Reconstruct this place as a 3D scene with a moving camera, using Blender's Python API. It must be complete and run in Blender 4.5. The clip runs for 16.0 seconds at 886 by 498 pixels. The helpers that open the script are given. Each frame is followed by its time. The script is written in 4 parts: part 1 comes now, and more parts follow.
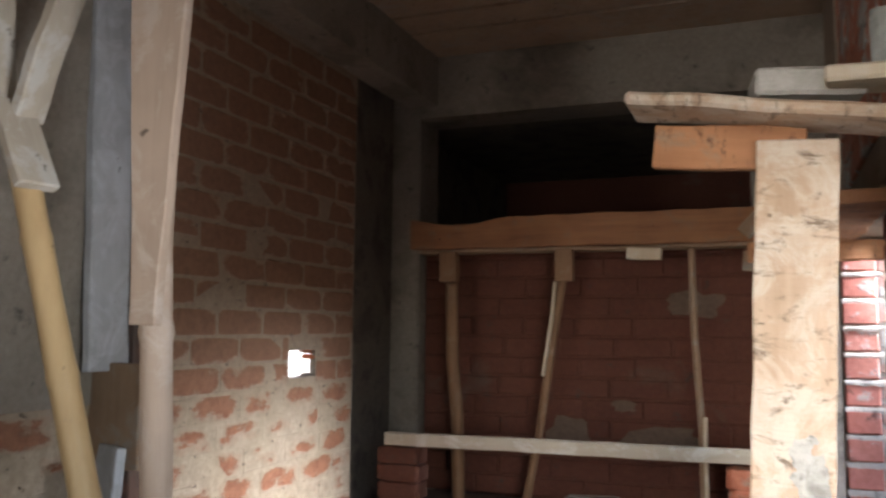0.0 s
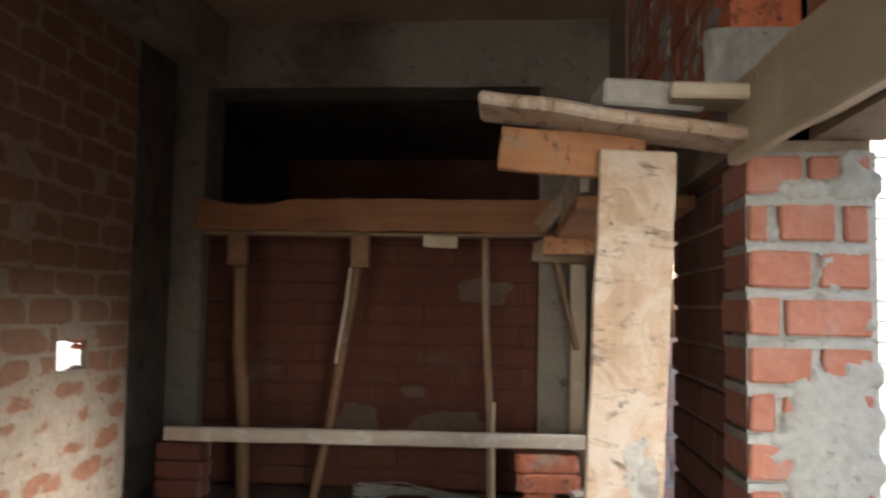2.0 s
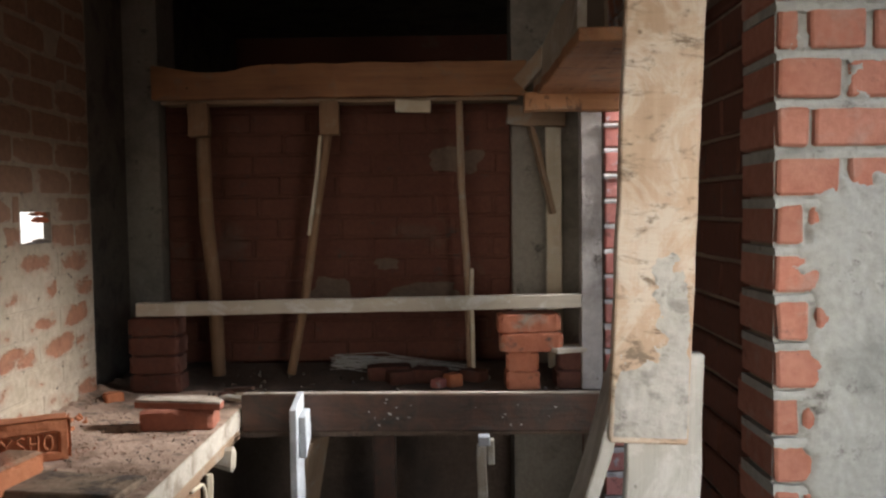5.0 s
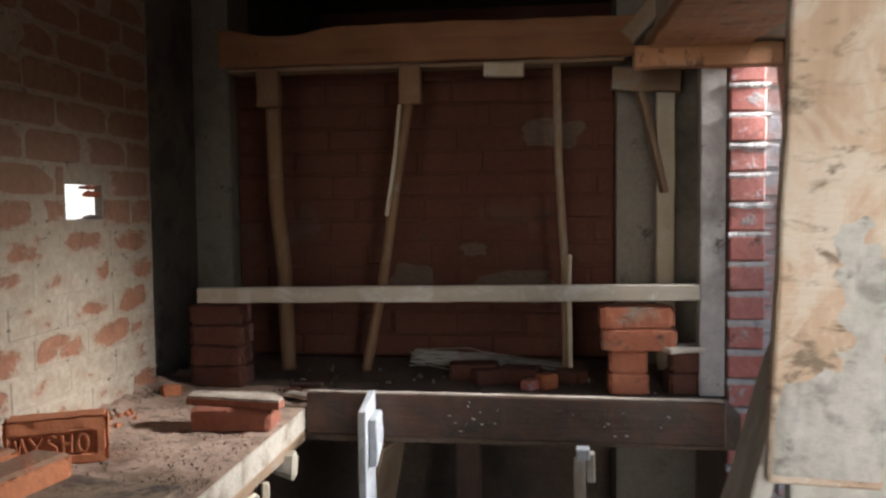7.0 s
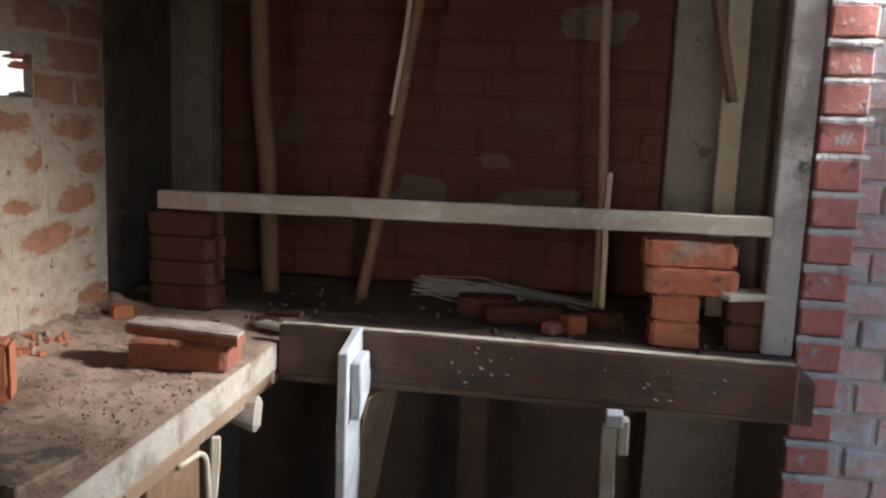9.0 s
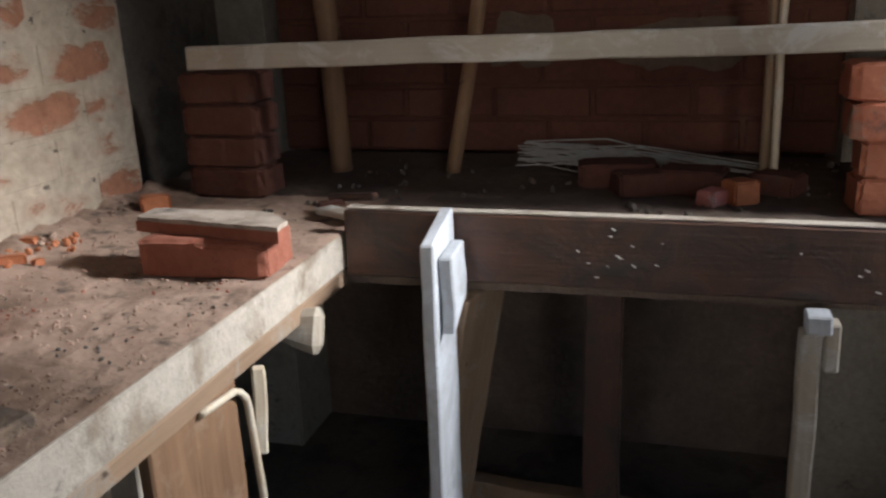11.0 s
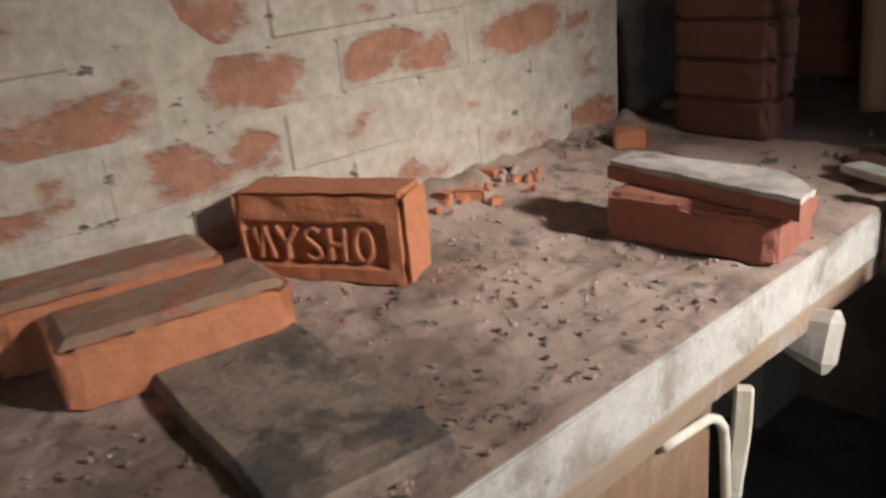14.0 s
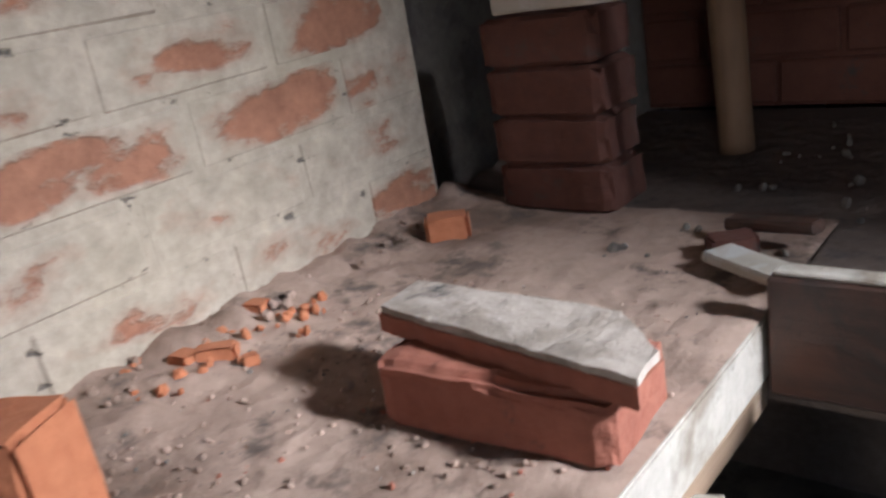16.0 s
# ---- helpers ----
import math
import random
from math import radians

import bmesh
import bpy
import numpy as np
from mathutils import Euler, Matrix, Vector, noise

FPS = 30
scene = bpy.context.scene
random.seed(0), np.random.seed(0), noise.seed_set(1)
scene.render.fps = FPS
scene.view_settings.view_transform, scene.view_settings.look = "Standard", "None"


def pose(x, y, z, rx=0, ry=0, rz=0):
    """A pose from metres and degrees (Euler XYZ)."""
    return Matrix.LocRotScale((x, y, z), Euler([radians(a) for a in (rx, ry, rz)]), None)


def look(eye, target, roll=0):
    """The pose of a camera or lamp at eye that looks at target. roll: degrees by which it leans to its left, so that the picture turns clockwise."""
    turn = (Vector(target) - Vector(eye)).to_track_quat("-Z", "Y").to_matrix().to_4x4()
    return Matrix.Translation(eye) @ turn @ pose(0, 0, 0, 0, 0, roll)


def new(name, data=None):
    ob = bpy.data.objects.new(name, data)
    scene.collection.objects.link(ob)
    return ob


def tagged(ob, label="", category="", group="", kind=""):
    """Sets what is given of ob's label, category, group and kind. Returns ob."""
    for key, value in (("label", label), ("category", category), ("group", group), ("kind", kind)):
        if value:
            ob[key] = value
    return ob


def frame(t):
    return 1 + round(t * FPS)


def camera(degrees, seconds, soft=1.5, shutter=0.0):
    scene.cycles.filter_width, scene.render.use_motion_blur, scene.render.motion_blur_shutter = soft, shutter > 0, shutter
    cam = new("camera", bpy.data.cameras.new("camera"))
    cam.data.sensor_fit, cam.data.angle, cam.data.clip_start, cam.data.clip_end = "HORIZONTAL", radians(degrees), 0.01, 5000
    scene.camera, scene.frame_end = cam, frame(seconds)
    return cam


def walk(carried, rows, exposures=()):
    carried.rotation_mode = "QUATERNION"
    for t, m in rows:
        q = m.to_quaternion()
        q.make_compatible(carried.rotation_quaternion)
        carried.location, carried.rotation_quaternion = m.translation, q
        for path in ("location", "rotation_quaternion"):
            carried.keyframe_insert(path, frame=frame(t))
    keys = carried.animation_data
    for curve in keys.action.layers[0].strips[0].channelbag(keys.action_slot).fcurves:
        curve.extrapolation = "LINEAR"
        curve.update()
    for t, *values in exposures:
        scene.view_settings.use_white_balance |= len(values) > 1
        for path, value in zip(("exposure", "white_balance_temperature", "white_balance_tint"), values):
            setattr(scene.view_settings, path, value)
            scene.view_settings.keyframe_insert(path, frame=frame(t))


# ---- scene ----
cam = camera(55.9, 16.0, 2.4, 0.5)
PATH = [
    (0, (0.589, -0.644, 1.61), (-0.137, 1.21, 1.8), 0.6),
    (0.5, (0.537, -0.672, 1.624), (-0.027, 1.239, 1.801), -0.5),
    (1, (0.513, -0.676, 1.642), (0.032, 1.259, 1.8), 2.3),
    (1.5, (0.468, -0.632, 1.645), (0.079, 1.324, 1.8), 0.2),
    (2, (0.433, -0.594, 1.659), (0.261, 1.394, 1.794), 1.0),
    (2.5, (0.406, -0.541, 1.638), (0.319, 1.457, 1.679), 1.1),
    (3, (0.356, -0.552, 1.631), (0.283, 1.446, 1.68), -0.5),
    (3.5, (0.283, -0.575, 1.625), (0.314, 1.423, 1.708), 0.5),
    (4, (0.251, -0.582, 1.593), (0.267, 1.415, 1.49), -0.4),
    (6.5, (0.372, -0.287, 1.478), (0.204, 1.704, 1.386), 0.1),
    (7, (0.293, -0.178, 1.468), (0.041, 1.804, 1.36), -0.6),
    (7.5, (0.276, -0.083, 1.418), (0.02, 1.887, 1.187), -1.2),
    (8, (0.317, 0.035, 1.427), (0.040, 1.998, 1.146), 1.8),
    (10.5, (0.157, 0.676, 1.328), (-0.183, 2.586, 0.843), 1.4),
    (11, (0.167, 0.771, 1.286), (-0.362, 2.613, 0.712), -2.3),
    (11.5, (0.125, 0.764, 1.3), (-0.469, 2.592, 0.749), -1.6),
    (12, (0.071, 0.774, 1.291), (-0.786, 2.458, 0.636), -2.0),
    (12.5, (0.024, 0.773, 1.274), (-0.963, 2.37, 0.584), -2.7),
    (13, (-0.008, 0.784, 1.279), (-1.11, 2.285, 0.549), -3.8),
    (13.5, (-0.018, 0.867, 1.259), (-1.407, 2.162, 0.63), -5.2),
    (14, (-0.031, 1.021, 1.254), (-1.43, 2.273, 0.563), -5.2),
    (14.5, (-0.06, 1.104, 1.247), (-1.416, 2.333, 0.441), -8.0),
    (15, (-0.149, 1.194, 1.258), (-1.525, 2.434, 0.503), -7.6),
    (15.5, (-0.142, 1.295, 1.266), (-1.42, 2.668, 0.574), -11.5),
    (16, (-0.148, 1.395, 1.257), (-1.399, 2.805, 0.59), -10.2),
]
walk(cam, [(t, look(eye, target, roll)) for t, eye, target, roll in PATH],
     exposures=[(0.0, 1.5, 6600, 10), (1.5, 1.25, 6900, 10), (2.5, 0.95, 7000, 10), (7.0, 0.65, 6800, 10), (8.0, 0.65, 6600, 10), (10.5, 0.5, 6600, 10), (12.0, 0.5, 6700, 10), (13.5, 0.6, 6700, 10), (14.5, 0.63, 6350, 10), (16.0, 0.8, 5900, 10)])

# ---- world and light ----
world = bpy.data.worlds.new("world")
scene.world = world
world.use_nodes = True
wt = world.node_tree
sky = wt.nodes.new("ShaderNodeTexSky")
sky.sky_type, sky.sun_disc = "NISHITA", False
sky.sun_elevation, sky.sun_rotation = radians(52), radians(188)
wt.nodes["Background"].inputs[1].default_value = 0.15
wt.links.new(sky.outputs[0], wt.nodes["Background"].inputs[0])


def lamp(name, kind, m, energy, color, **settings):
    data = bpy.data.lights.new(name, kind)
    data.energy, data.color = energy, color
    if kind == "SUN":
        data.angle = settings["angle"]
    else:
        data.shape, data.size, data.size_y = "RECTANGLE", settings["w"], settings["h"]
        data.spread = radians(settings.get("spread", 180))
    ob = new(name, data)
    ob.matrix_world = m
    return ob


lamp("sun", "SUN", look((-0.6, -4.0, 5.2), (0, 0, 0)), 4.5, (1.0, 0.95, 0.88), angle=radians(0.5))
lamp("daylight_side_opening", "AREA", look((1.45, 2.17, 2.05), (-0.64, 1.92, 0.95)), 7.2, (0.94, 0.96, 1.0), w=0.18, h=0.26, spread=54)
lamp("daylight_door_opening", "AREA", look((0.95, -0.5, 1.6), (0.72, 0.85, 1.38)), 1.55, (1.0, 0.97, 0.93), w=0.35, h=1.1, spread=50)
# Added fill from an assumed, unseen opening behind; brightens the prop and pier.
lamp("fill_from_rear", "AREA", look((-0.45, -2.9, 1.65), (0.50, 1.2, 1.78)), 1.1, (1.0, 0.94, 0.87), w=0.4, h=1.3, spread=40)

lamp("daylight_door_opening", "AREA", look((0.95, -0.2, 1.6), (-0.8, 0.25, 2.0)), 1.05, (0.93, 0.96, 1.0), w=0.35, h=0.9, spread=48)


# ---- materials ----
def nodes_of(name):
    m = bpy.data.materials.new(name)
    m.use_nodes = True
    nt = m.node_tree
    return m, nt, nt.nodes["Principled BSDF"]


def node(nt, kind, **values):
    n = nt.nodes.new(kind)
    for key, value in values.items():
        n.inputs[key.replace("_", " ")].default_value = value
    return n


def mixed(nt, fac, a, b):
    n = nt.nodes.new("ShaderNodeMix")
    n.data_type = "RGBA"
    for socket, value in ((n.inputs[0], fac), (n.inputs[6], a), (n.inputs[7], b)):
        if isinstance(value, bpy.types.NodeSocket):
            nt.links.new(value, socket)
        else:
            socket.default_value = value if isinstance(value, float) else (*value, 1)
    return n.outputs[2]


def ramped(nt, value, lo, hi):
    n = nt.nodes.new("ShaderNodeMapRange")
    nt.links.new(value, n.inputs[0])
    n.inputs[1].default_value, n.inputs[2].default_value = lo, hi
    return n.outputs[0]


def spots(nt, vector, scale, detail=4.0, rough=0.55, warp=0.0):
    n = node(nt, "ShaderNodeTexNoise", Scale=scale, Detail=detail, Roughness=rough, Distortion=warp)
    nt.links.new(vector, n.inputs["Vector"])
    return n.outputs[0]


def bumped(nt, bsdf, heights, distance):
    last = None
    for h, strength in heights:
        b = nt.nodes.new("ShaderNodeBump")
        b.inputs["Strength"].default_value, b.inputs["Distance"].default_value = strength, distance
        nt.links.new(h, b.inputs["Height"])
        if last:
            nt.links.new(last, b.inputs["Normal"])
        last = b.outputs[0]
    nt.links.new(last, bsdf.inputs["Normal"])


def world_place(nt, offset=False):
    g = nt.nodes.new("ShaderNodeNewGeometry")
    return g.outputs["Position"]


def stony(name, base, other, smear=None, smear_lo=0.45, smear_hi=0.6, smear_scale=7.0, rough=0.9, relief=0.6, dirt=(0.06, 0.05, 0.045), dirt_hi=0.72, per_piece=0.0, grade=None, flat=1.0):
    """Brick, mortar, concrete: two tones, a smear of another stuff in ragged patches, dark dirt specks and relief."""
    m, nt, bsdf = nodes_of(name)
    p = world_place(nt)
    broad, fine = spots(nt, p, 6.0), spots(nt, p, 55.0, 6.0, 0.65)
    col = mixed(nt, ramped(nt, broad, 0.35, 0.65), base, other)
    if per_piece:
        info = nt.nodes.new("ShaderNodeObjectInfo")
        hsv = nt.nodes.new("ShaderNodeHueSaturation")
        nt.links.new(col, hsv.inputs["Color"])
        r = nt.nodes.new("ShaderNodeMapRange")
        nt.links.new(info.outputs["Random"], r.inputs[0])
        r.inputs[3].default_value, r.inputs[4].default_value = 1 - per_piece, 1 + per_piece
        nt.links.new(r.outputs[0], hsv.inputs["Value"])
        col = hsv.outputs[0]
    speck = ramped(nt, fine, 0.3, 0.7)
    dark = mixed(nt, speck, tuple(c * 0.72 for c in base), tuple(min(1, c * 1.2) for c in other))
    col = mixed(nt, 0.4, col, dark)
    heights = [(fine, relief)]
    if smear:
        squashed = nt.nodes.new("ShaderNodeVectorMath")
        squashed.operation = "MULTIPLY"
        nt.links.new(p, squashed.inputs[0])
        squashed.inputs[1].default_value = (1, 1, flat)
        edge = spots(nt, squashed.outputs[0], smear_scale, 8.0, 0.6, 0.3)
        if grade:
            dot = nt.nodes.new("ShaderNodeVectorMath")
            dot.operation = "DOT_PRODUCT"
            nt.links.new(p, dot.inputs[0])
            dot.inputs[1].default_value = grade[:3]
            shift = nt.nodes.new("ShaderNodeMath")
            shift.operation = "ADD"
            nt.links.new(dot.outputs["Value"], shift.inputs[0])
            shift.inputs[1].default_value = grade[3]
            held = nt.nodes.new("ShaderNodeClamp")
            nt.links.new(shift.outputs[0], held.inputs[0])
            held.inputs[1].default_value, held.inputs[2].default_value = -0.07, 0.02
            plus = nt.nodes.new("ShaderNodeMath")
            plus.operation = "ADD"
            nt.links.new(edge, plus.inputs[0])
            nt.links.new(held.outputs[0], plus.inputs[1])
            edge = plus.outputs[0]
        k = ramped(nt, edge, smear_lo, smear_hi)
        tone = mixed(nt, ramped(nt, spots(nt, p, 24.0, 5.0), 0.3, 0.7), tuple(c * 0.8 for c in smear), tuple(min(1, c * 1.12) for c in smear))
        col = mixed(nt, k, col, tone)
        heights.append((k, 0.5))
    d = ramped(nt, spots(nt, p, 15.0, 7.0, 0.7), dirt_hi - 0.12, dirt_hi)
    col = mixed(nt, d, col, dirt)
    nt.links.new(col, bsdf.inputs["Base Color"])
    bsdf.inputs["Roughness"].default_value = rough
    bumped(nt, bsdf, heights, 0.004)
    return m


def woody(name, base, dark, stain=None, stain_lo=0.55, stain_hi=0.7, rough=0.75, grain=1.0, axis=2, relief=0.35, saw=0.0, marks=None):
    """Sawn timber with grain along its own long axis (z of the piece)."""
    m, nt, bsdf = nodes_of(name)
    tc = nt.nodes.new("ShaderNodeTexCoord")
    mp = nt.nodes.new("ShaderNodeMapping")
    nt.links.new(tc.outputs["Object"], mp.inputs[0])
    stretch = [26.0, 26.0, 26.0]
    stretch[axis] = 1.6
    mp.inputs["Scale"].default_value = stretch
    lines = spots(nt, mp.outputs[0], 1.6 * grain, 6.0, 0.6, 0.6)
    fine = spots(nt, mp.outputs[0], 7.0 * grain, 3.0, 0.6)
    broad = spots(nt, tc.outputs["Object"], 5.0, 5.0)
    col = mixed(nt, ramped(nt, lines, 0.32, 0.68), dark, base)
    col = mixed(nt, ramped(nt, broad, 0.35, 0.75), col, tuple(min(1, c * 1.12) for c in base))
    heights = [(lines, relief), (fine, relief * 0.6)]
    if stain:
        k = ramped(nt, spots(nt, tc.outputs["Object"], 9.0, 8.0, 0.68, 0.8), stain_lo, stain_hi)
        col = mixed(nt, k, col, stain)
        heights.append((k, 0.35))
    if saw:
        ms = nt.nodes.new("ShaderNodeMapping")
        nt.links.new(tc.outputs["Object"], ms.inputs[0])
        ms.inputs["Scale"].default_value = (9.0, 9.0, 95.0)
        across = spots(nt, ms.outputs[0], 1.0, 5.0, 0.7, 0.4)
        heights.append((across, saw))
        mm = nt.nodes.new("ShaderNodeMapping")
        nt.links.new(tc.outputs["Object"], mm.inputs[0])
        mm.inputs["Scale"].default_value = (14.0, 14.0, 34.0)
        k2 = ramped(nt, spots(nt, mm.outputs[0], 1.0, 7.0, 0.7, 0.5), 0.545, 0.64)
        col = mixed(nt, k2, col, marks)
    knots = ramped(nt, spots(nt, tc.outputs["Object"], 28.0, 2.0), 0.72, 0.78)
    col = mixed(nt, knots, col, tuple(c * 0.35 for c in dark))
    nt.links.new(col, bsdf.inputs["Base Color"])
    bsdf.inputs["Roughness"].default_value = rough
    bumped(nt, bsdf, heights, 0.003)
    return m


def smeared_brick(name, bare, thin, mortar, size, lo=0.50, hi=0.60):
    """A wall brick whose rim and most of whose face lie under smeared mortar; size: half its length and height along its own y and z."""
    m, nt, bsdf = nodes_of(name)
    p = world_place(nt)
    tc = nt.nodes.new("ShaderNodeTexCoord")
    xyz = nt.nodes.new("ShaderNodeSeparateXYZ")
    nt.links.new(tc.outputs["Object"], xyz.inputs[0])

    def calc(op, a, b=None):
        n = nt.nodes.new("ShaderNodeMath")
        n.operation = op
        for socket, value in ((n.inputs[0], a), (n.inputs[1], b)):
            if value is None:
                continue
            if isinstance(value, bpy.types.NodeSocket):
                nt.links.new(value, socket)
            else:
                socket.default_value = value
        return n.outputs[0]

    u = calc("POWER", calc("DIVIDE", calc("ABSOLUTE", xyz.outputs[1]), size[0]), 3.0)
    w = calc("POWER", calc("DIVIDE", calc("ABSOLUTE", xyz.outputs[2]), size[1]), 2.5)
    rim = calc("ADD", u, w)
    squashed = nt.nodes.new("ShaderNodeVectorMath")
    squashed.operation = "MULTIPLY"
    nt.links.new(p, squashed.inputs[0])
    squashed.inputs[1].default_value = (1, 1, 1.9)
    patch = spots(nt, squashed.outputs[0], 11.0, 7.0, 0.60, 0.2)
    info = nt.nodes.new("ShaderNodeObjectInfo")
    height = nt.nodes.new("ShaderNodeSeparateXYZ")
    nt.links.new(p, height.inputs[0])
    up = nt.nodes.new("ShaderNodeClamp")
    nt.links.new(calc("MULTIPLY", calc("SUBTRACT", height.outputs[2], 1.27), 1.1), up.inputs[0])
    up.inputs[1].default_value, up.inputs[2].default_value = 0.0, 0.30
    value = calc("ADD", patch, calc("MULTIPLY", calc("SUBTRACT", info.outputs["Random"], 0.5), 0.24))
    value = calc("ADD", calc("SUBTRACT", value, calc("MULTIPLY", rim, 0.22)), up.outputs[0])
    bare_k, thin_k = ramped(nt, value, lo, hi), ramped(nt, value, lo - 0.12, hi - 0.03)
    fine = spots(nt, p, 60.0, 6.0, 0.65)
    mid = spots(nt, p, 17.0, 5.0, 0.6)
    stone = mixed(nt, ramped(nt, mid, 0.3, 0.7), tuple(c * 0.78 for c in bare), tuple(c * 1.15 for c in bare))
    skin = mixed(nt, ramped(nt, mid, 0.3, 0.7), tuple(c * 0.84 for c in mortar), tuple(c * 1.12 for c in mortar))
    skin = mixed(nt, calc("MULTIPLY", ramped(nt, spots(nt, p, 4.0, 4.0), 0.42, 0.62), 0.5), skin, tuple(c * f for c, f in zip(mortar, (0.86, 0.86, 0.80))))
    # Brick and mortar both turn browner and darker with height.
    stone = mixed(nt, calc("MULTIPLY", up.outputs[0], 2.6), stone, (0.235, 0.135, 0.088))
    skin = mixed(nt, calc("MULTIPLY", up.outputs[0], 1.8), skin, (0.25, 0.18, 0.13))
    col = mixed(nt, calc("MULTIPLY", thin_k, 0.65), skin, thin)
    col = mixed(nt, bare_k, col, stone)
    grain = mixed(nt, ramped(nt, fine, 0.28, 0.72), tuple([0.72] * 3), tuple([1.15] * 3))
    mul = nt.nodes.new("ShaderNodeMix")
    mul.data_type, mul.blend_type = "RGBA", "MULTIPLY"
    mul.inputs[0].default_value = 0.8
    nt.links.new(col, mul.inputs[6])
    nt.links.new(grain, mul.inputs[7])
    pits = calc("MULTIPLY", ramped(nt, spots(nt, squashed.outputs[0], 30.0, 5.0, 0.6), 0.63, 0.68), ramped(nt, rim, 0.75, 1.1))
    col = mixed(nt, pits, mul.outputs[2], (0.13, 0.105, 0.085))
    nt.links.new(col, bsdf.inputs["Base Color"])
    bsdf.inputs["Roughness"].default_value = 0.92
    skin_height = calc("SUBTRACT", 1.0, bare_k)
    bumped(nt, bsdf, [(fine, 0.55), (mid, 0.5), (skin_height, 0.8), (calc("SUBTRACT", 1.0, pits), 0.9)], 0.004)
    return m


CEMENT = (0.315, 0.32, 0.30)
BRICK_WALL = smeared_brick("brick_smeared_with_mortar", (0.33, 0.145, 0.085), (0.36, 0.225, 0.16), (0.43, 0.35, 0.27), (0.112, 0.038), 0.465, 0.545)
MORTAR = stony("old_mortar", (0.235, 0.18, 0.14), (0.29, 0.23, 0.18))
BRICK_RED = stony("red_brick", (0.52, 0.13, 0.06), (0.58, 0.19, 0.10), (0.36, 0.34, 0.32), 0.60, 0.68, 9.0, per_piece=0.12)
BRICK_PIER = stony("red_brick_with_cement", (0.33, 0.115, 0.075), (0.38, 0.175, 0.13), (0.37, 0.28, 0.24), 0.55, 0.78, 9.0, per_piece=0.18, relief=0.9)
BRICK_UPPER = stony("upper_wall_brick", (0.34, 0.11, 0.065), (0.40, 0.16, 0.10), (0.36, 0.355, 0.34), 0.50, 0.58, 8.0, per_piece=0.15)
BRICK_PINK = stony("dusty_pink_brick", (0.46, 0.15, 0.125), (0.54, 0.24, 0.215), (0.42, 0.38, 0.38), 0.55, 0.62, 12.0, per_piece=0.2)
# Brown brick of niche and recess walls, with their shade put into the colour.
BRICK_WALL_SHADE = stony("brown_brick_with_shade", (0.105, 0.036, 0.023), (0.135, 0.048, 0.031), (0.13, 0.10, 0.08), 0.60, 0.75, 3.0, per_piece=0.1)
# Stacks and rubble behind the batten: brick darkened in colour to stand for shade.
BRICK_SHADE = stony("stacked_brick_with_shade", (0.085, 0.028, 0.018), (0.11, 0.039, 0.025), (0.13, 0.10, 0.08), 0.60, 0.75, 3.0, per_piece=0.1)
CAKED = stony("dust_caked_board", (0.19, 0.13, 0.09), (0.26, 0.185, 0.13), (0.13, 0.092, 0.065), 0.47, 0.58, 15.0, relief=1.3, dirt_hi=0.66)
BRICK_LOOSE = stony("fresh_orange_brick", (0.40, 0.125, 0.052), (0.45, 0.17, 0.08), None, relief=0.8, dirt_hi=0.78)
BRICK_STACK = stony("stacked_red_brick", (0.33, 0.095, 0.05), (0.38, 0.14, 0.08), (0.25, 0.2, 0.16), 0.6, 0.7, 9.0, relief=0.8)
BRICK_CUT = stony("brick_with_dusty_top", (0.24, 0.075, 0.045), (0.30, 0.105, 0.065), None, relief=0.9)
BED_WHITE = stony("pale_mortar_bed", (0.43, 0.40, 0.39), (0.52, 0.50, 0.49), relief=0.8)
CEMENT_MAT = stony("fresh_cement", CEMENT, (0.36, 0.365, 0.345), (0.25, 0.255, 0.24), 0.52, 0.62, 6.0, relief=1.0)
CRUST = stony("set_cement_crust", (0.38, 0.365, 0.335), (0.46, 0.445, 0.41), (0.28, 0.27, 0.245), 0.5, 0.6, 18.0, relief=1.2)
DUST_BROWN = stony("brown_dust_over_brick", (0.25, 0.135, 0.08), (0.31, 0.18, 0.115), (0.36, 0.13, 0.07), 0.52, 0.62, 16.0, relief=1.0)
CEMENT_DARK = stony("dusty_cement_patch", (0.125, 0.085, 0.062), (0.17, 0.12, 0.09), relief=0.8)
CONCRETE = stony("grey_concrete", (0.24, 0.21, 0.18), (0.30, 0.27, 0.23), (0.17, 0.148, 0.12), 0.52, 0.66, 3.0)
PLASTER_GREY = stony("dusty_plaster", (0.40, 0.37, 0.35), (0.46, 0.43, 0.41), (0.3, 0.27, 0.25), 0.5, 0.62, 5.0)
# Dusty slab beyond the side light's reach; that shade is put into its colour.
SLAB_REAR_SHADE = stony("dusty_slab_with_shade", (0.11, 0.078, 0.06), (0.155, 0.11, 0.085), (0.09, 0.068, 0.055), 0.50, 0.66, 4.0, relief=1.0)
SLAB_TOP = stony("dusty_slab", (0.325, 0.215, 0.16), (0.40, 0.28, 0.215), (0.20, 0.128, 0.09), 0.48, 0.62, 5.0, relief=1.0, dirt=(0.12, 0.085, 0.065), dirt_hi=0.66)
SLAB_EDGE = stony("slab_edge_cement", (0.42, 0.37, 0.31), (0.50, 0.45, 0.38), (0.29, 0.235, 0.18), 0.50, 0.62, 8.0, relief=1.0)
WHITE_BRICK = stony("white_painted_brick", (0.78, 0.77, 0.76), (0.82, 0.82, 0.81), None, per_piece=0.04)
